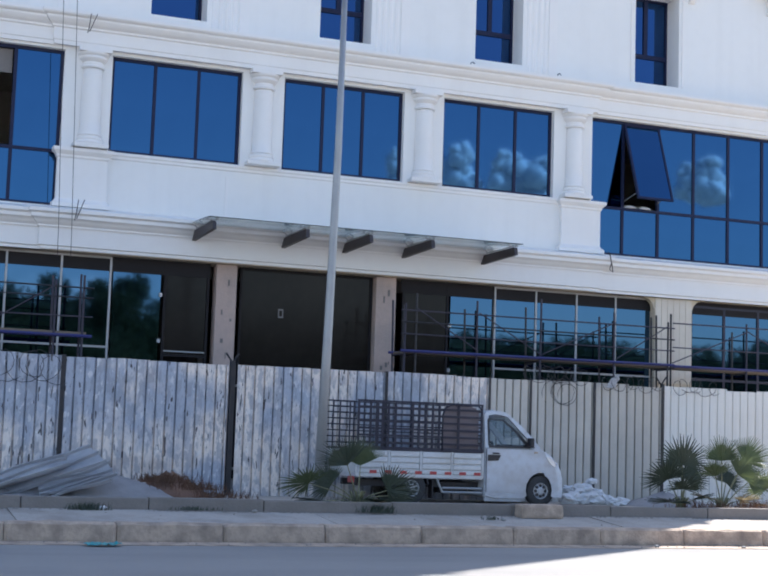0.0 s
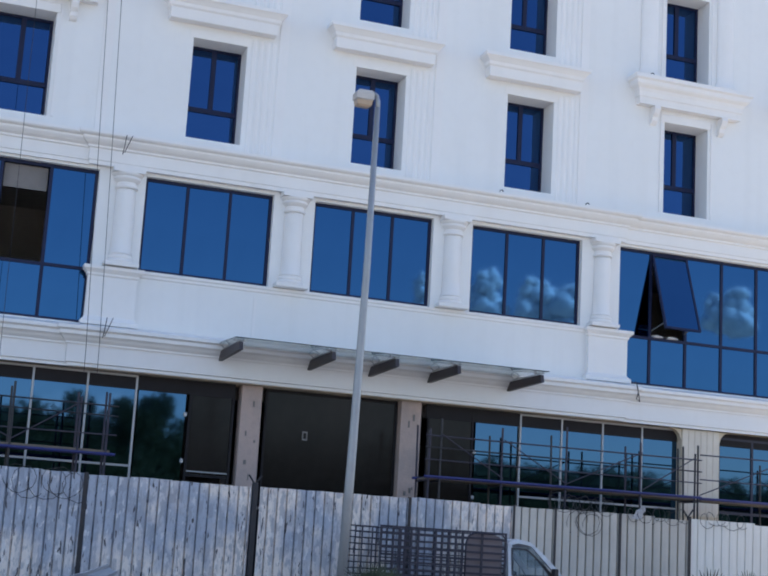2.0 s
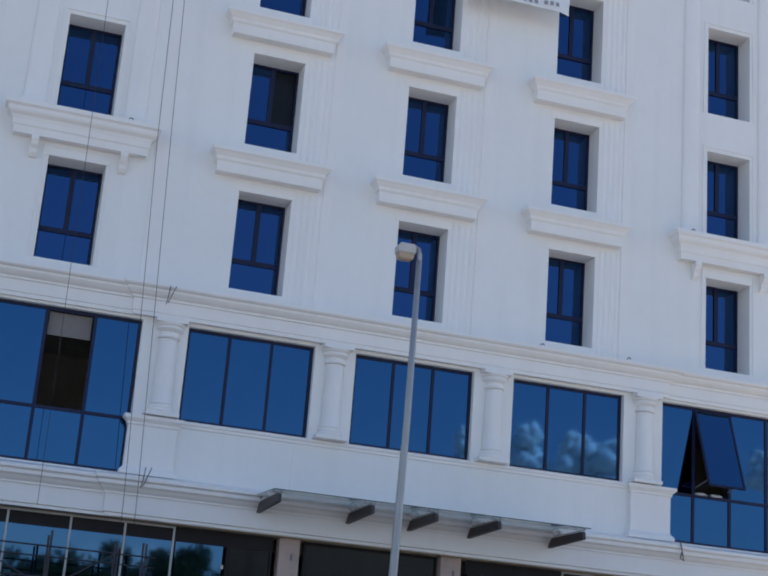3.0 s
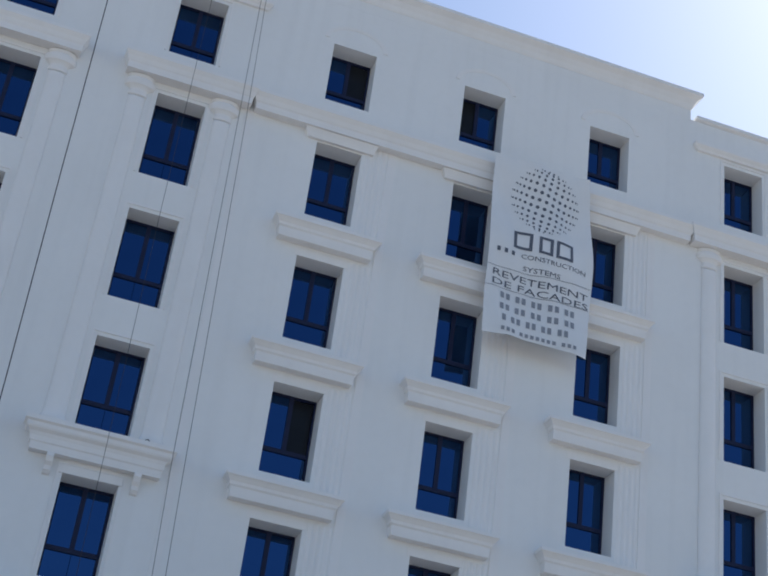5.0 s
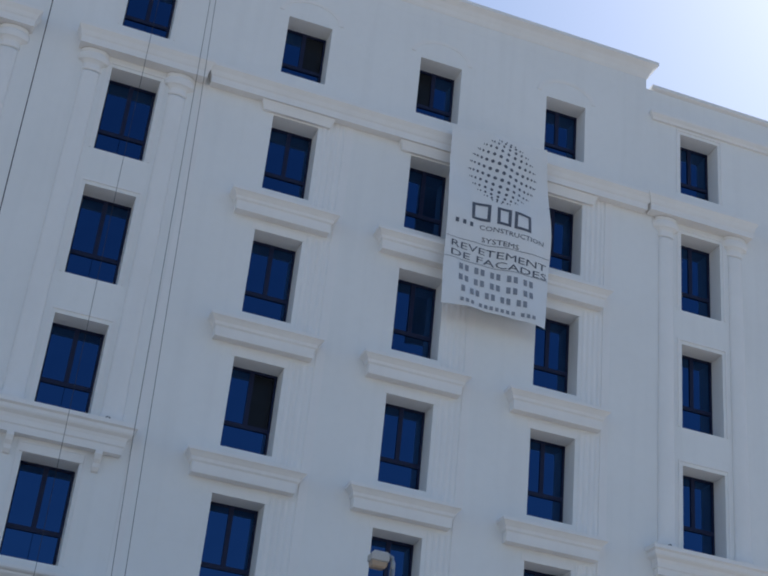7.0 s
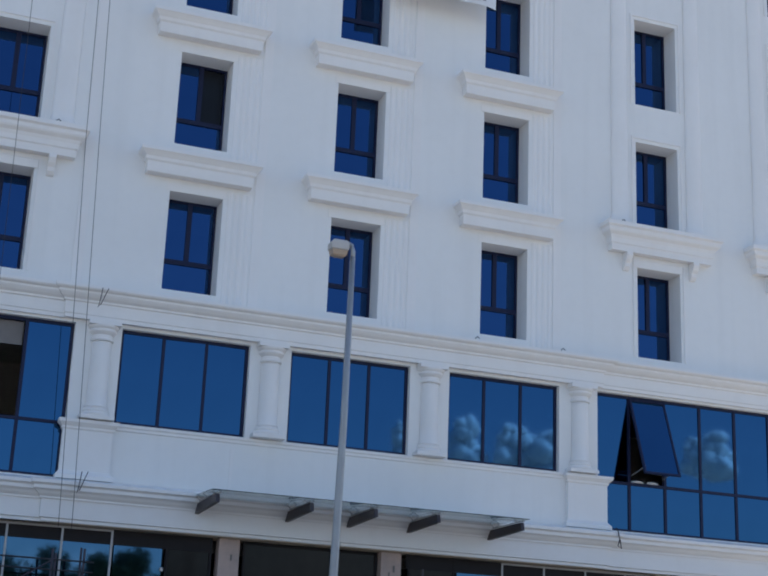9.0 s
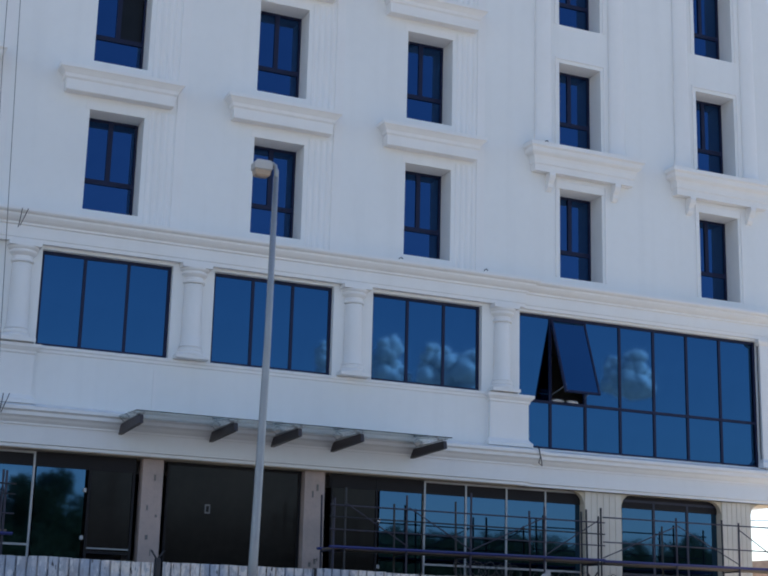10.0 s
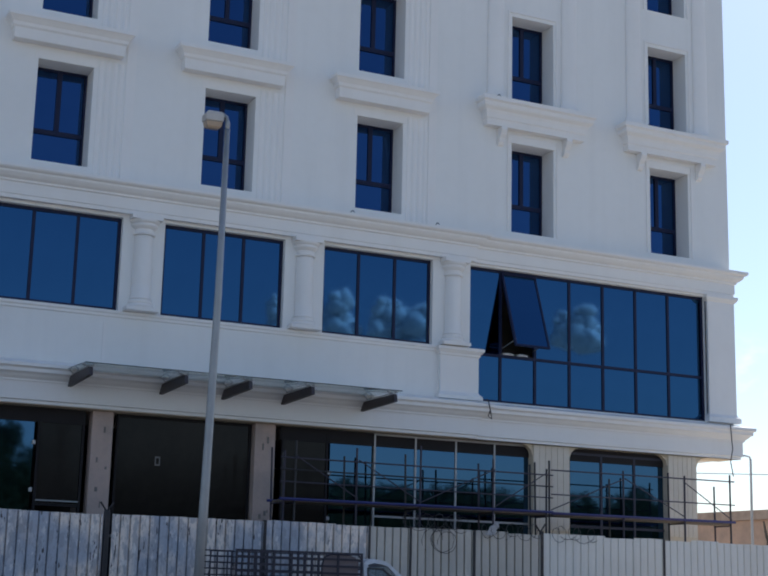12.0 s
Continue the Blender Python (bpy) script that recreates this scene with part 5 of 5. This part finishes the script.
bm = bmesh.new()
CX, CZ, CR = 2.58, 23.70, 1.0
for i in range(-6, 7):
    lat = i / 6.7 * math.pi / 2
    half = max(1, round(7 * math.cos(lat)))
    for j in range(-half, half + 1):
        lon = j / (half + 0.6) * math.pi / 2
        x, z, dep = math.sin(lon) * math.cos(lat), math.sin(lat), math.cos(lon) * math.cos(lat)
        x, z = x * math.cos(0.16) + z * math.sin(0.16), z * math.cos(0.16) - x * math.sin(0.16)
        if dep < 0.08:
            continue
        r = 0.022 + 0.036 * dep
        ring = [bm.verts.new((CX + CR * x + r * math.cos(t) * (0.35 + 0.65 * math.cos(lon)), 0, CZ + CR * z + r * math.sin(t))) for t in [k * math.pi / 4 for k in range(8)]]
        bm.faces.new(ring)
tagged(lay(bm, "globe_dots", "globe of grey-blue dots"), kind="stuff")


def bar(bm, x0, x1, z0, z1, slope=0.0):
    n = max(1, int((x1 - x0) / 0.08))
    for k in range(n):
        a, b = x0 + (x1 - x0) * k / n, x0 + (x1 - x0) * (k + 1) / n
        bm.faces.new([bm.verts.new(p) for p in ((a, 0, z0 + slope * (a - x0)), (b, 0, z0 + slope * (b - x0)), (b, 0, z1 + slope * (b - x0)), (a, 0, z1 + slope * (a - x0)))])


for x0, x1 in ((1.75, 2.27), (2.45, 2.86), (2.95, 3.46)):
    bm = bmesh.new()
    bar(bm, x0, x1, 22.02, 22.10)
    bar(bm, x0, x1, 22.48, 22.56)
    for a in (x0, x1 - 0.09):
        bar(bm, a, a + 0.09, 22.101, 22.479)
    lay(bm, "logo_block", "plain dark logo block")


def print_row(z, x0, x1, h, groups, fill, mat):
    """A line of plain upright bars in groups, one to each character."""
    n = sum(groups) + 0.6 * (len(groups) - 1)
    s, x = (x1 - x0) / n, x0
    for g in groups:
        for k in range(g):
            bm = bmesh.new()
            bar(bm, x + s * (0.5 - fill / 2), x + s * (0.5 + fill / 2), z, z + h)
            bmesh.ops.remove_doubles(bm, verts=bm.verts[:], dist=0.001)
            lay(bm, "number_bar", "plain grey bar of unreadable print", mat)
            x += s
        x += 0.6 * s


for z, x0, x1, groups in ((20.40, 1.47, 3.65, (2, 2, 2, 2, 2)), (20.05, 1.46, 3.65, (2, 2, 2, 2, 2)), (19.71, 1.54, 3.46, (1, 2, 2, 2, 2))):
    print_row(z, x0, x1, 0.19, groups, 0.62, "ink_pale")
print_row(19.42, 1.53, 3.71, 0.11, (3, 7, 3), 0.6, "ink_pale")
print_row(21.76, 1.26, 1.82, 0.13, (1, 1, 1), 0.7, "ink")
# thin grey lines paint the shade of two folds across the cloth
for z, slope in ((21.28, 0.045), (20.68, 0.022)):
    bm = bmesh.new()
    a, b = hem(z)
    bar(bm, a + 0.01, b - 0.03, z, z + 0.018, slope)
    lay(bm, "seam", "faint grey line painted for a fold of the banner", "ink_pale")


def words(text, x0, x1, z, h):
    cu = bpy.data.curves.new("lettering", "FONT")
    cu.body, cu.size, cu.resolution_u = text, 1.0, 2
    ob = bpy.data.objects.new("lettering", cu)
    scene.collection.objects.link(ob)
    bpy.context.view_layer.update()
    me = bpy.data.meshes.new_from_object(ob.evaluated_get(bpy.context.evaluated_depsgraph_get()))
    bpy.data.objects.remove(ob)
    bm = bmesh.new()
    bm.from_mesh(me)
    bpy.data.meshes.remove(me)
    bmesh.ops.remove_doubles(bm, verts=bm.verts[:], dist=0.00001)
    bmesh.ops.triangulate(bm, faces=bm.faces[:])
    xs, ys = [v.co.x for v in bm.verts], [v.co.y for v in bm.verts]
    for v in bm.verts:
        v.co = ((v.co.x - min(xs)) / (max(xs) - min(xs)) * (x1 - x0) + x0, 0, (v.co.y - min(ys)) / (max(ys) - min(ys)) * h + z)
    bm.verts.index_update()
    left = set(bm.faces)
    while left:   # one mesh to each letter
        todo, island = [left.pop()], []
        while todo:
            f = todo.pop()
            island.append([tuple(v.co) for v in f.verts])
            for e in f.edges:
                for g in e.link_faces:
                    if g in left:
                        left.discard(g)
                        todo.append(g)
        one = bmesh.new()
        for corners in island:
            one.faces.new([one.verts.new(c) for c in corners])
        bmesh.ops.remove_doubles(one, verts=one.verts[:], dist=0.0001)
        lay(one, "letter", "dark grey printed letter")
    bm.free()


words("CONSTRUCTION", 2.00, 3.87, 21.76, 0.135)
words("SYSTEMS", 2.09, 3.13, 21.41, 0.14)
words("REVETEMENT", 1.23, 4.00, 21.03, 0.19)
words("DE FACADES", 1.24, 4.02, 20.76, 0.19)

# moved clear of the lintels, scaled about the eye to look unchanged from the camera
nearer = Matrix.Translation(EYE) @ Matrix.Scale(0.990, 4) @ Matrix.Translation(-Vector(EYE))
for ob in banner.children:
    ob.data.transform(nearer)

# ---- rubble, sheets, sacks, litter along the fence ----
def mound(name, cx, cy, rx, ry, h, seed, mat, label, cat):
    bm = bmesh.new()
    n, loops = 26, []
    for f in (1.0, 0.85, 0.65, 0.42, 0.2, 0.04):
        loop = []
        for k in range(n):
            a = 2 * math.pi * k / n
            r = f * (1 + 0.18 * noise.noise((math.cos(a) * 1.7 + seed, math.sin(a) * 1.7, f)))
            z = 0.48 + h * (1 - f) ** 0.9 * (1 + 0.25 * noise.noise((math.cos(a) * 2 + seed, math.sin(a) * 2, f * 3)))
            loop.append((cx + rx * r * math.cos(a), cy + ry * r * math.sin(a), z))
        loops.append(loop)
    rings(bm, loops)
    return tagged(part(name, bm, mat, smooth=True), label, cat)


mound("sand_mound", -5.2, -4.55, 1.55, 0.75, 0.47, 2, "sand", "low grey sand heap by the fence", "heap")
mound("sand_mound", -6.6, -4.5, 1.2, 0.7, 0.35, 5, "sand", "grey sand heap under scrap sheets", "heap")
mound("earth_mound", -3.95, -4.25, 0.85, 0.55, 0.46, 8, "weeds_soil", "brown earth heap with dead weeds", "heap")
mound("earth_mound", 6.4, -4.6, 1.3, 0.6, 0.30, 11, "sand", "grey earth heap by the fence", "heap")
for k, (x1, z1, y, back, rise, lead) in enumerate(((-5.22, 0.80, -5.42, 0.30, 0.16, 0.06), (-5.12, 0.90, -5.36, 0.34, 0.21, 0.12), (-5.26, 1.09, -5.08, 0.44, 0.27, 0.26), (-5.93, 1.03, -5.24, 0.36, 0.19, 0.05))):
    bm = bmesh.new()
    flat = [(0.0, 0), (0.04, 1), (0.09, 1), (0.12, 0), (0.44, 0), (0.48, 1), (0.54, 1), (0.58, 0), (0.88, 0), (0.92, 1), (0.97, 1), (1.0, 0)]
    long = (z1 - 0.46) / 0.34
    loops = []
    for i in range(11):
        f = i / 10
        x, z = x1 - long * (1 - f), z1 - 0.34 * long * (1 - f) + 0.03 * math.sin(f * 4 + k * 1.7)
        loops.append([(x - lead * j * f, y + back * j - 0.05 * up, z + rise * j + 0.045 * up + 0.016 * math.sin(7 * f + 5 * j + 2 * k)) for j, up in flat])
    rings(bm, loops, closed=False, caps=False)
    bmesh.ops.solidify(bm, geom=bm.faces[:], thickness=0.004)
    tagged(part("scrap_sheet", bm, "scrap"), "bent scrap corrugated sheet lying on sand", "sheet", group="scrap sheets by the fence")
for k, (x, y, z, s) in enumerate(((4.15, -4.7, 0.52, 1.0), (4.55, -4.75, 0.50, 1.05), (4.48, -4.6, 0.72, 0.9), (4.90, -4.7, 0.50, 0.9), (5.22, -4.72, 0.48, 0.8), (4.80, -4.55, 0.66, 0.7), (4.66, -4.62, 0.92, 0.5), (4.2, -4.5, 0.74, 0.6), (5.05, -4.85, 0.50, 0.6))):
    bm = bmesh.new()
    bmesh.ops.create_icosphere(bm, subdivisions=3, radius=1)
    for v in bm.verts:
        d = 1 + 0.5 * noise.noise(v.co * 1.7 + Vector((k * 7, 0, 0))) + 0.42 * abs(noise.noise(v.co * 3.2 + Vector((0, k * 5, 0)))) - 0.35 * abs(noise.noise(v.co * 5.0 + Vector((k, 0, 0))))
        v.co = Vector((x + v.co.x * 0.24 * s * d, y + v.co.y * 0.17 * s * d, z + max(0, (v.co.z * d + 0.8)) * 0.135 * s))
    tagged(part("sack", bm, "sack"), "crumpled white woven rubble sack", "sack", group="rubble sacks at the fence")
bm = boxed(1.60, -7.60, 0.37, 2.44, -7.29, 0.62, bevel=0.055)
bmesh.ops.subdivide_edges(bm, edges=[e for e in bm.edges if e.calc_length() > 0.3], cuts=4)
for v in bm.verts:
    v.co += 0.012 * Vector((noise.noise(v.co * 9), noise.noise(v.co * 9 + Vector((5, 0, 0))), 0))
tagged(part("concrete_block", bm, "kerb"), "loose worn concrete block against the low wall", "block")
bm = bmesh.new()
bmesh.ops.create_grid(bm, x_segments=10, y_segments=5, size=1)
for v in bm.verts:
    r = 1 + 0.2 * noise.noise(v.co * 2.0)
    v.co = Vector((-6.07 + v.co.x * 0.26 * r, -9.62 + v.co.y * 0.16 * r, 0.03 + 0.07 * abs(noise.noise(v.co * 3.0 + Vector((2, 2, 0))))))
bmesh.ops.solidify(bm, geom=bm.faces[:], thickness=0.003)
tagged(part("plastic_bag", bm, "turquoise"), "flattened turquoise plastic bag on the road", "litter")
for k, (x, y, z, s) in enumerate(((-5.7, -7.35, 0.43, 0.06), (1.1, -7.9, 0.37, 0.04), (3.3, -9.3, 0.03, 0.04), (5.0, -9.35, 0.03, 0.035), (-3.2, -7.4, 0.42, 0.04))):
    bm = bmesh.new()
    bmesh.ops.create_icosphere(bm, subdivisions=2, radius=1)
    for v in bm.verts:
        v.co = Vector((x, y, z)) + Vector((v.co.x * 1.3, v.co.y, v.co.z * 0.7)) * s * (1 + 0.4 * noise.noise(v.co * 2 + Vector((k * 3, 0, 0))))
    tagged(part("stone" if k else "crumpled_paper", bm, "sack" if k in (0,) else "concrete"), "small loose stone on the pavement edge" if k else "crumpled white paper on the pavement", "stone" if k else "litter")


def weeds(name, spots, seed, mat, label):
    q = random.Random(seed)
    bm = bmesh.new()
    for cx, cy, z0, rx, ry, n, h in spots:
        for k in range(n):
            x, y = cx + q.gauss(0, rx), cy + q.gauss(0, ry)
            a, l = q.uniform(0, 6.28), h * q.uniform(0.4, 1.2)
            dx, dy = math.cos(a) * l * 0.5, math.sin(a) * l * 0.5
            w = 0.006
            p = [bm.verts.new(v) for v in ((x - w, y, z0), (x + w, y, z0), (x + dx * 0.5 + w * 0.7, y + dy * 0.5, z0 + l * 0.6), (x + dx, y + dy, z0 + l), (x + dx * 0.5 - w * 0.7, y + dy * 0.5, z0 + l * 0.6))]
            bm.faces.new(p)
    return tagged(part(name, bm, mat), label, "weeds", kind="stuff")


weeds("dead_weeds", [(-4.05, -4.38, 0.76, 0.25, 0.12, 500, 0.17), (-3.7, -4.45, 0.64, 0.30, 0.12, 500, 0.17), (-3.2, -4.6, 0.5, 0.3, 0.2, 300, 0.16), (6.2, -6.6, 0.5, 0.5, 0.2, 250, 0.22), (7.3, -6.7, 0.5, 0.4, 0.2, 300, 0.25)], 31, "weed_dry", "rusty brown dead weeds")
weeds("green_weeds", [(-5.95, -7.4, 0.40, 0.14, 0.05, 160, 0.12), (-4.2, -7.35, 0.42, 0.2, 0.04, 90, 0.07), (-1.0, -7.35, 0.42, 0.15, 0.05, 160, 0.14), (0.9, -7.9, 0.36, 0.08, 0.05, 50, 0.07), (-0.9, -6.8, 0.5, 0.4, 0.1, 250, 0.18)], 32, "palm_dark", "small green weeds in the pavement joint")

# ---- beyond the corner: earthen wall, pole, cable ----
far = tagged(empty("far_house", 45.27, 40.0, 0.5), "half-built house of brick bays in a concrete frame beyond the corner", "house")
far.rotation_euler.z = radians(-83.9)
part("wall", boxed(-16, 0.12, 0, 6.70, 0.5, 5.95), "plaster_orange", far, "sandy plastered bay")
part("wall", boxed(7.30, 0.14, 0, 15.0, 0.5, 5.95), "brick_red", far, "bare red brick bay")
part("wall", boxed(15.6, 0.14, 0, 24.0, 0.5, 5.95), "brick_red", far, "bare red brick bay")
for x in (6.71, 15.01):
    part("pillar", boxed(x, 0.0, 0, x + 0.58, 0.52, 5.95, bevel=0.02), "ochre", far, "pale concrete pillar")
part("roof_edge", boxed(-16.3, -0.12, 5.955, 24.3, 10.0, 6.51, bevel=0.03), "ochre", far, "pale concrete roof beam")
part("wall", boxed(23.6, 0.53, 0, 24.0, 9.9, 5.95), "brick_red", far)
shrub = tagged(empty("bare_tree", 42.2, 30.0, 0.4), "small leafless dark tree before the brick house", "tree")
qs = random.Random(19)
bm = tube(bmesh.new(), [(0, 0, 0), (0.1, 0, 2.2), (-0.1, 0, 4.4)], 0.20, 7, 0.12)
part("trunk", bm, "bark", shrub)
for k in range(11):
    a = qs.uniform(-1.4, 1.4)
    tip = Vector((a, qs.uniform(-0.5, 0.5), 5.4 + qs.uniform(-0.9, 0.5)))
    part("branch", tube(bmesh.new(), [(-0.08, 0, 4.3 - 0.1 * (k % 4)), Vector((-0.08, 0, 4.3)).lerp(tip, 0.5) + Vector((qs.uniform(-0.25, 0.25), 0, qs.uniform(-0.2, 0.2))), tip], 0.11, 5, 0.05), "bark", shrub)
pole = tagged(empty("utility_pole", 25.8, 12, 0.5), "slim grey street light far behind the corner", "pole")
hang(part("shaft", tube(bmesh.new(), [(25.78, 12, 0.5), (25.8, 12, 5.0), (25.82, 12, 6.95), (25.76, 12, 7.05)], 0.055, 8, 0.035), "steel", pole))
hang(part("arm", tube(bmesh.new(), [(25.76, 12, 7.05), (25.55, 12, 7.08), (25.45, 12, 7.07)], 0.03, 6), "steel", pole))
hang(part("lamp_head", boxed(25.22, 11.93, 7.02, 25.46, 12.07, 7.10, bevel=0.02), "steel", pole))
tagged(part("overhead_cable", tube(bmesh.new(), [(14.4, 12.2, 5.95), (29.8, 12.2, 6.58), (60, 12.2, 7.8)], 0.014, 5), "rope"), "thin overhead cable strung past the corner", "cable")

# torn plastic film caught in the wire
film_bm = bmesh.new()
bmesh.ops.create_grid(film_bm, x_segments=9, y_segments=14, size=1)
for v in film_bm.verts:
    u, w = v.co.x, v.co.y
    v.co = Vector((5.76 + 0.10 * u * (1.1 - 0.4 * w) + 0.10 * w + 0.07 * noise.noise((u * 1.5, w * 2.0, 3.0)), -3.53 - 0.06 * abs(noise.noise((u * 2, w * 2, 7.0))) + 0.02 * u, 3.08 + 0.13 * w + 0.06 * noise.noise((u * 2, w * 1.5, 1.0))))
bmesh.ops.solidify(film_bm, geom=film_bm.faces[:], thickness=0.002)
tagged(part("plastic_film", film_bm, "film"), "torn white plastic film caught in the barbed wire", "litter")


# ---- trees across the road, mirrored in the shop fronts ----
def tree(x, y, h, spread, seed):
    q = random.Random(seed)
    t = tagged(empty("tree", x, y, -0.05), "broad dark green roadside tree", "tree", group="trees across the road")
    bm = tube(bmesh.new(), [(0, 0, 0), (0.1, 0, h * 0.3), (q.uniform(-0.3, 0.3), 0.1, h * 0.6)], 0.22, 8, 0.10)
    for k in range(7):
        a = q.uniform(0, 6.28)
        tube(bm, [(0.05, 0, h * q.uniform(0.25, 0.5)), (spread * 0.3 * math.cos(a), spread * 0.3 * math.sin(a), h * 0.6), (spread * 0.6 * math.cos(a), spread * 0.6 * math.sin(a), h * q.uniform(0.65, 0.85))], 0.07, 5, 0.02)
    part("trunk", bm, "bark", t)
    clumps = [(q.gauss(0, spread * 0.42), q.gauss(0, spread * 0.42), h * q.uniform(0.30, 0.95), spread * q.uniform(0.15, 0.32)) for _ in range(46)]
    pts, faces = [], []
    for cx, cy, cz, r in clumps:
        for _ in range(150):
            d = Vector((q.gauss(0, 1), q.gauss(0, 1), q.gauss(0, 0.8))).normalized() * r * q.uniform(0.6, 1.05)
            c, s = Vector((cx, cy, cz)) + d, q.uniform(0.14, 0.34)
            u = Vector((q.gauss(0, 1), q.gauss(0, 1), q.gauss(0, 1))).normalized()
            v = u.orthogonal().normalized()
            i = len(pts)
            pts += [c - u * s, c + v * s * 0.5, c + u * s, c - v * s * 0.5]
            faces.append((i, i + 1, i + 2, i + 3))
    me = bpy.data.meshes.new("crown")
    me.from_pydata(pts, [], faces)
    me.materials.append(M["foliage"])
    new("crown", me).parent = t


for k in range(20):
    tree(-14 + 4.7 * k + 1.5 * math.sin(k * 2.1), -60 - 4 * (k % 3), (10.9 if k < 6 else 8.8) + 1.3 * math.sin(k * 1.7 + 1.0), 4.6 + 0.8 * math.sin(k * 2.9), 100 + k)
for k in range(22):
    tree(-16 + 4.3 * k, -72 - 3 * (k % 2), 9.6 + 0.9 * math.sin(k * 2.3), 5.2, 140 + k)
for k in range(18):
    tree(-22 + 6.4 * k, -84 - 2 * (k % 2), 10.2 + 0.6 * math.sin(k * 1.9), 6.4, 180 + k)


# ---- fair-weather clouds, far off ----
def sky_place(x, z, dist):
    """Where a far thing stands that is mirrored at (x, z) of the front."""
    d = Vector((x - EYE[0], 0 + EYE[1], z - EYE[2]))
    return Vector((EYE[0], -EYE[1], EYE[2])) + d.normalized() * dist


def clouds(name, heaps, seed):
    """Heaps of puffs, broad below and smaller towards the top; heaps: left, right, foot, top as mirrored on the front."""
    q = random.Random(seed)
    bm = bmesh.new()
    for x0, x1, z0, z1 in heaps:
        w, h = x1 - x0, z1 - z0
        for _ in range(38):
            v = q.random() ** 1.2
            u = 0.5 + q.uniform(-0.5, 0.5) * (1.0 - 0.55 * v)
            r = 46 * min(w, h) * q.uniform(0.15, 0.31) * (1.15 - 0.5 * v)
            c = sky_place(x0 + w * u, z0 + (h - r / 46) * v, 1600 + q.uniform(-0.3, 0.3) * w * 46)
            geo = bmesh.ops.create_icosphere(bm, subdivisions=3, radius=r, matrix=Matrix.Translation(c))
            for p in geo["verts"]:
                d = p.co - c
                p.co = c + d * (1 + 0.32 * noise.noise(p.co / (r * 0.9)) + 0.24 * noise.noise(p.co / (r * 0.35)) + 0.10 * noise.noise(p.co / (r * 0.16)))
    return tagged(part(name, bm, "cloud", smooth=True), "white fair-weather cumulus clouds", "cloud", kind="stuff")


clouds("cloud_bank", [(1.84, 2.40, 7.50, 8.55), (3.20, 4.02, 7.40, 8.72), (4.42, 5.20, 7.50, 8.72), (5.00, 6.30, 7.40, 8.70), (9.40, 10.10, 8.05, 8.95), (9.95, 10.85, 8.05, 9.20)], 41)

# loose gravel and crumbs along the kerb and the low wall
q = random.Random(77)
pts, faces = [], []
for k in range(700):
    band = q.random() * 0.75
    x = q.uniform(-9, 9)
    if band < 0.45:
        y, z = -7.28 - abs(q.gauss(0, 0.08)), 0.405
    elif band < 0.7:
        y, z = -9.08 - abs(q.gauss(0, 0.12)), 0.02
    else:
        y, z = q.uniform(-8.5, -7.4), 0.30 + (8.6 - 7.95) * 0.05
        z = 0.29 + (y + 8.61) / 1.35 * 0.115
    s = q.uniform(0.006, 0.022)
    i = len(pts)
    pts += [(x - s, y - s * 0.8, z - 0.01), (x + s, y - s * 0.6, z - 0.01), (x + s * 0.7, y + s, z - 0.01), (x - s * 0.8, y + s * 0.7, z - 0.01), (x + s * 0.1, y, z + s * 1.1)]
    faces += [(i, i + 1, i + 4), (i + 1, i + 2, i + 4), (i + 2, i + 3, i + 4), (i + 3, i, i + 4)]
me = bpy.data.meshes.new("gravel")
me.from_pydata(pts, [], faces)
me.materials.append(M["edging"])
tagged(new("gravel", me), "loose gravel and crumbs along the kerb", "gravel", kind="stuff")
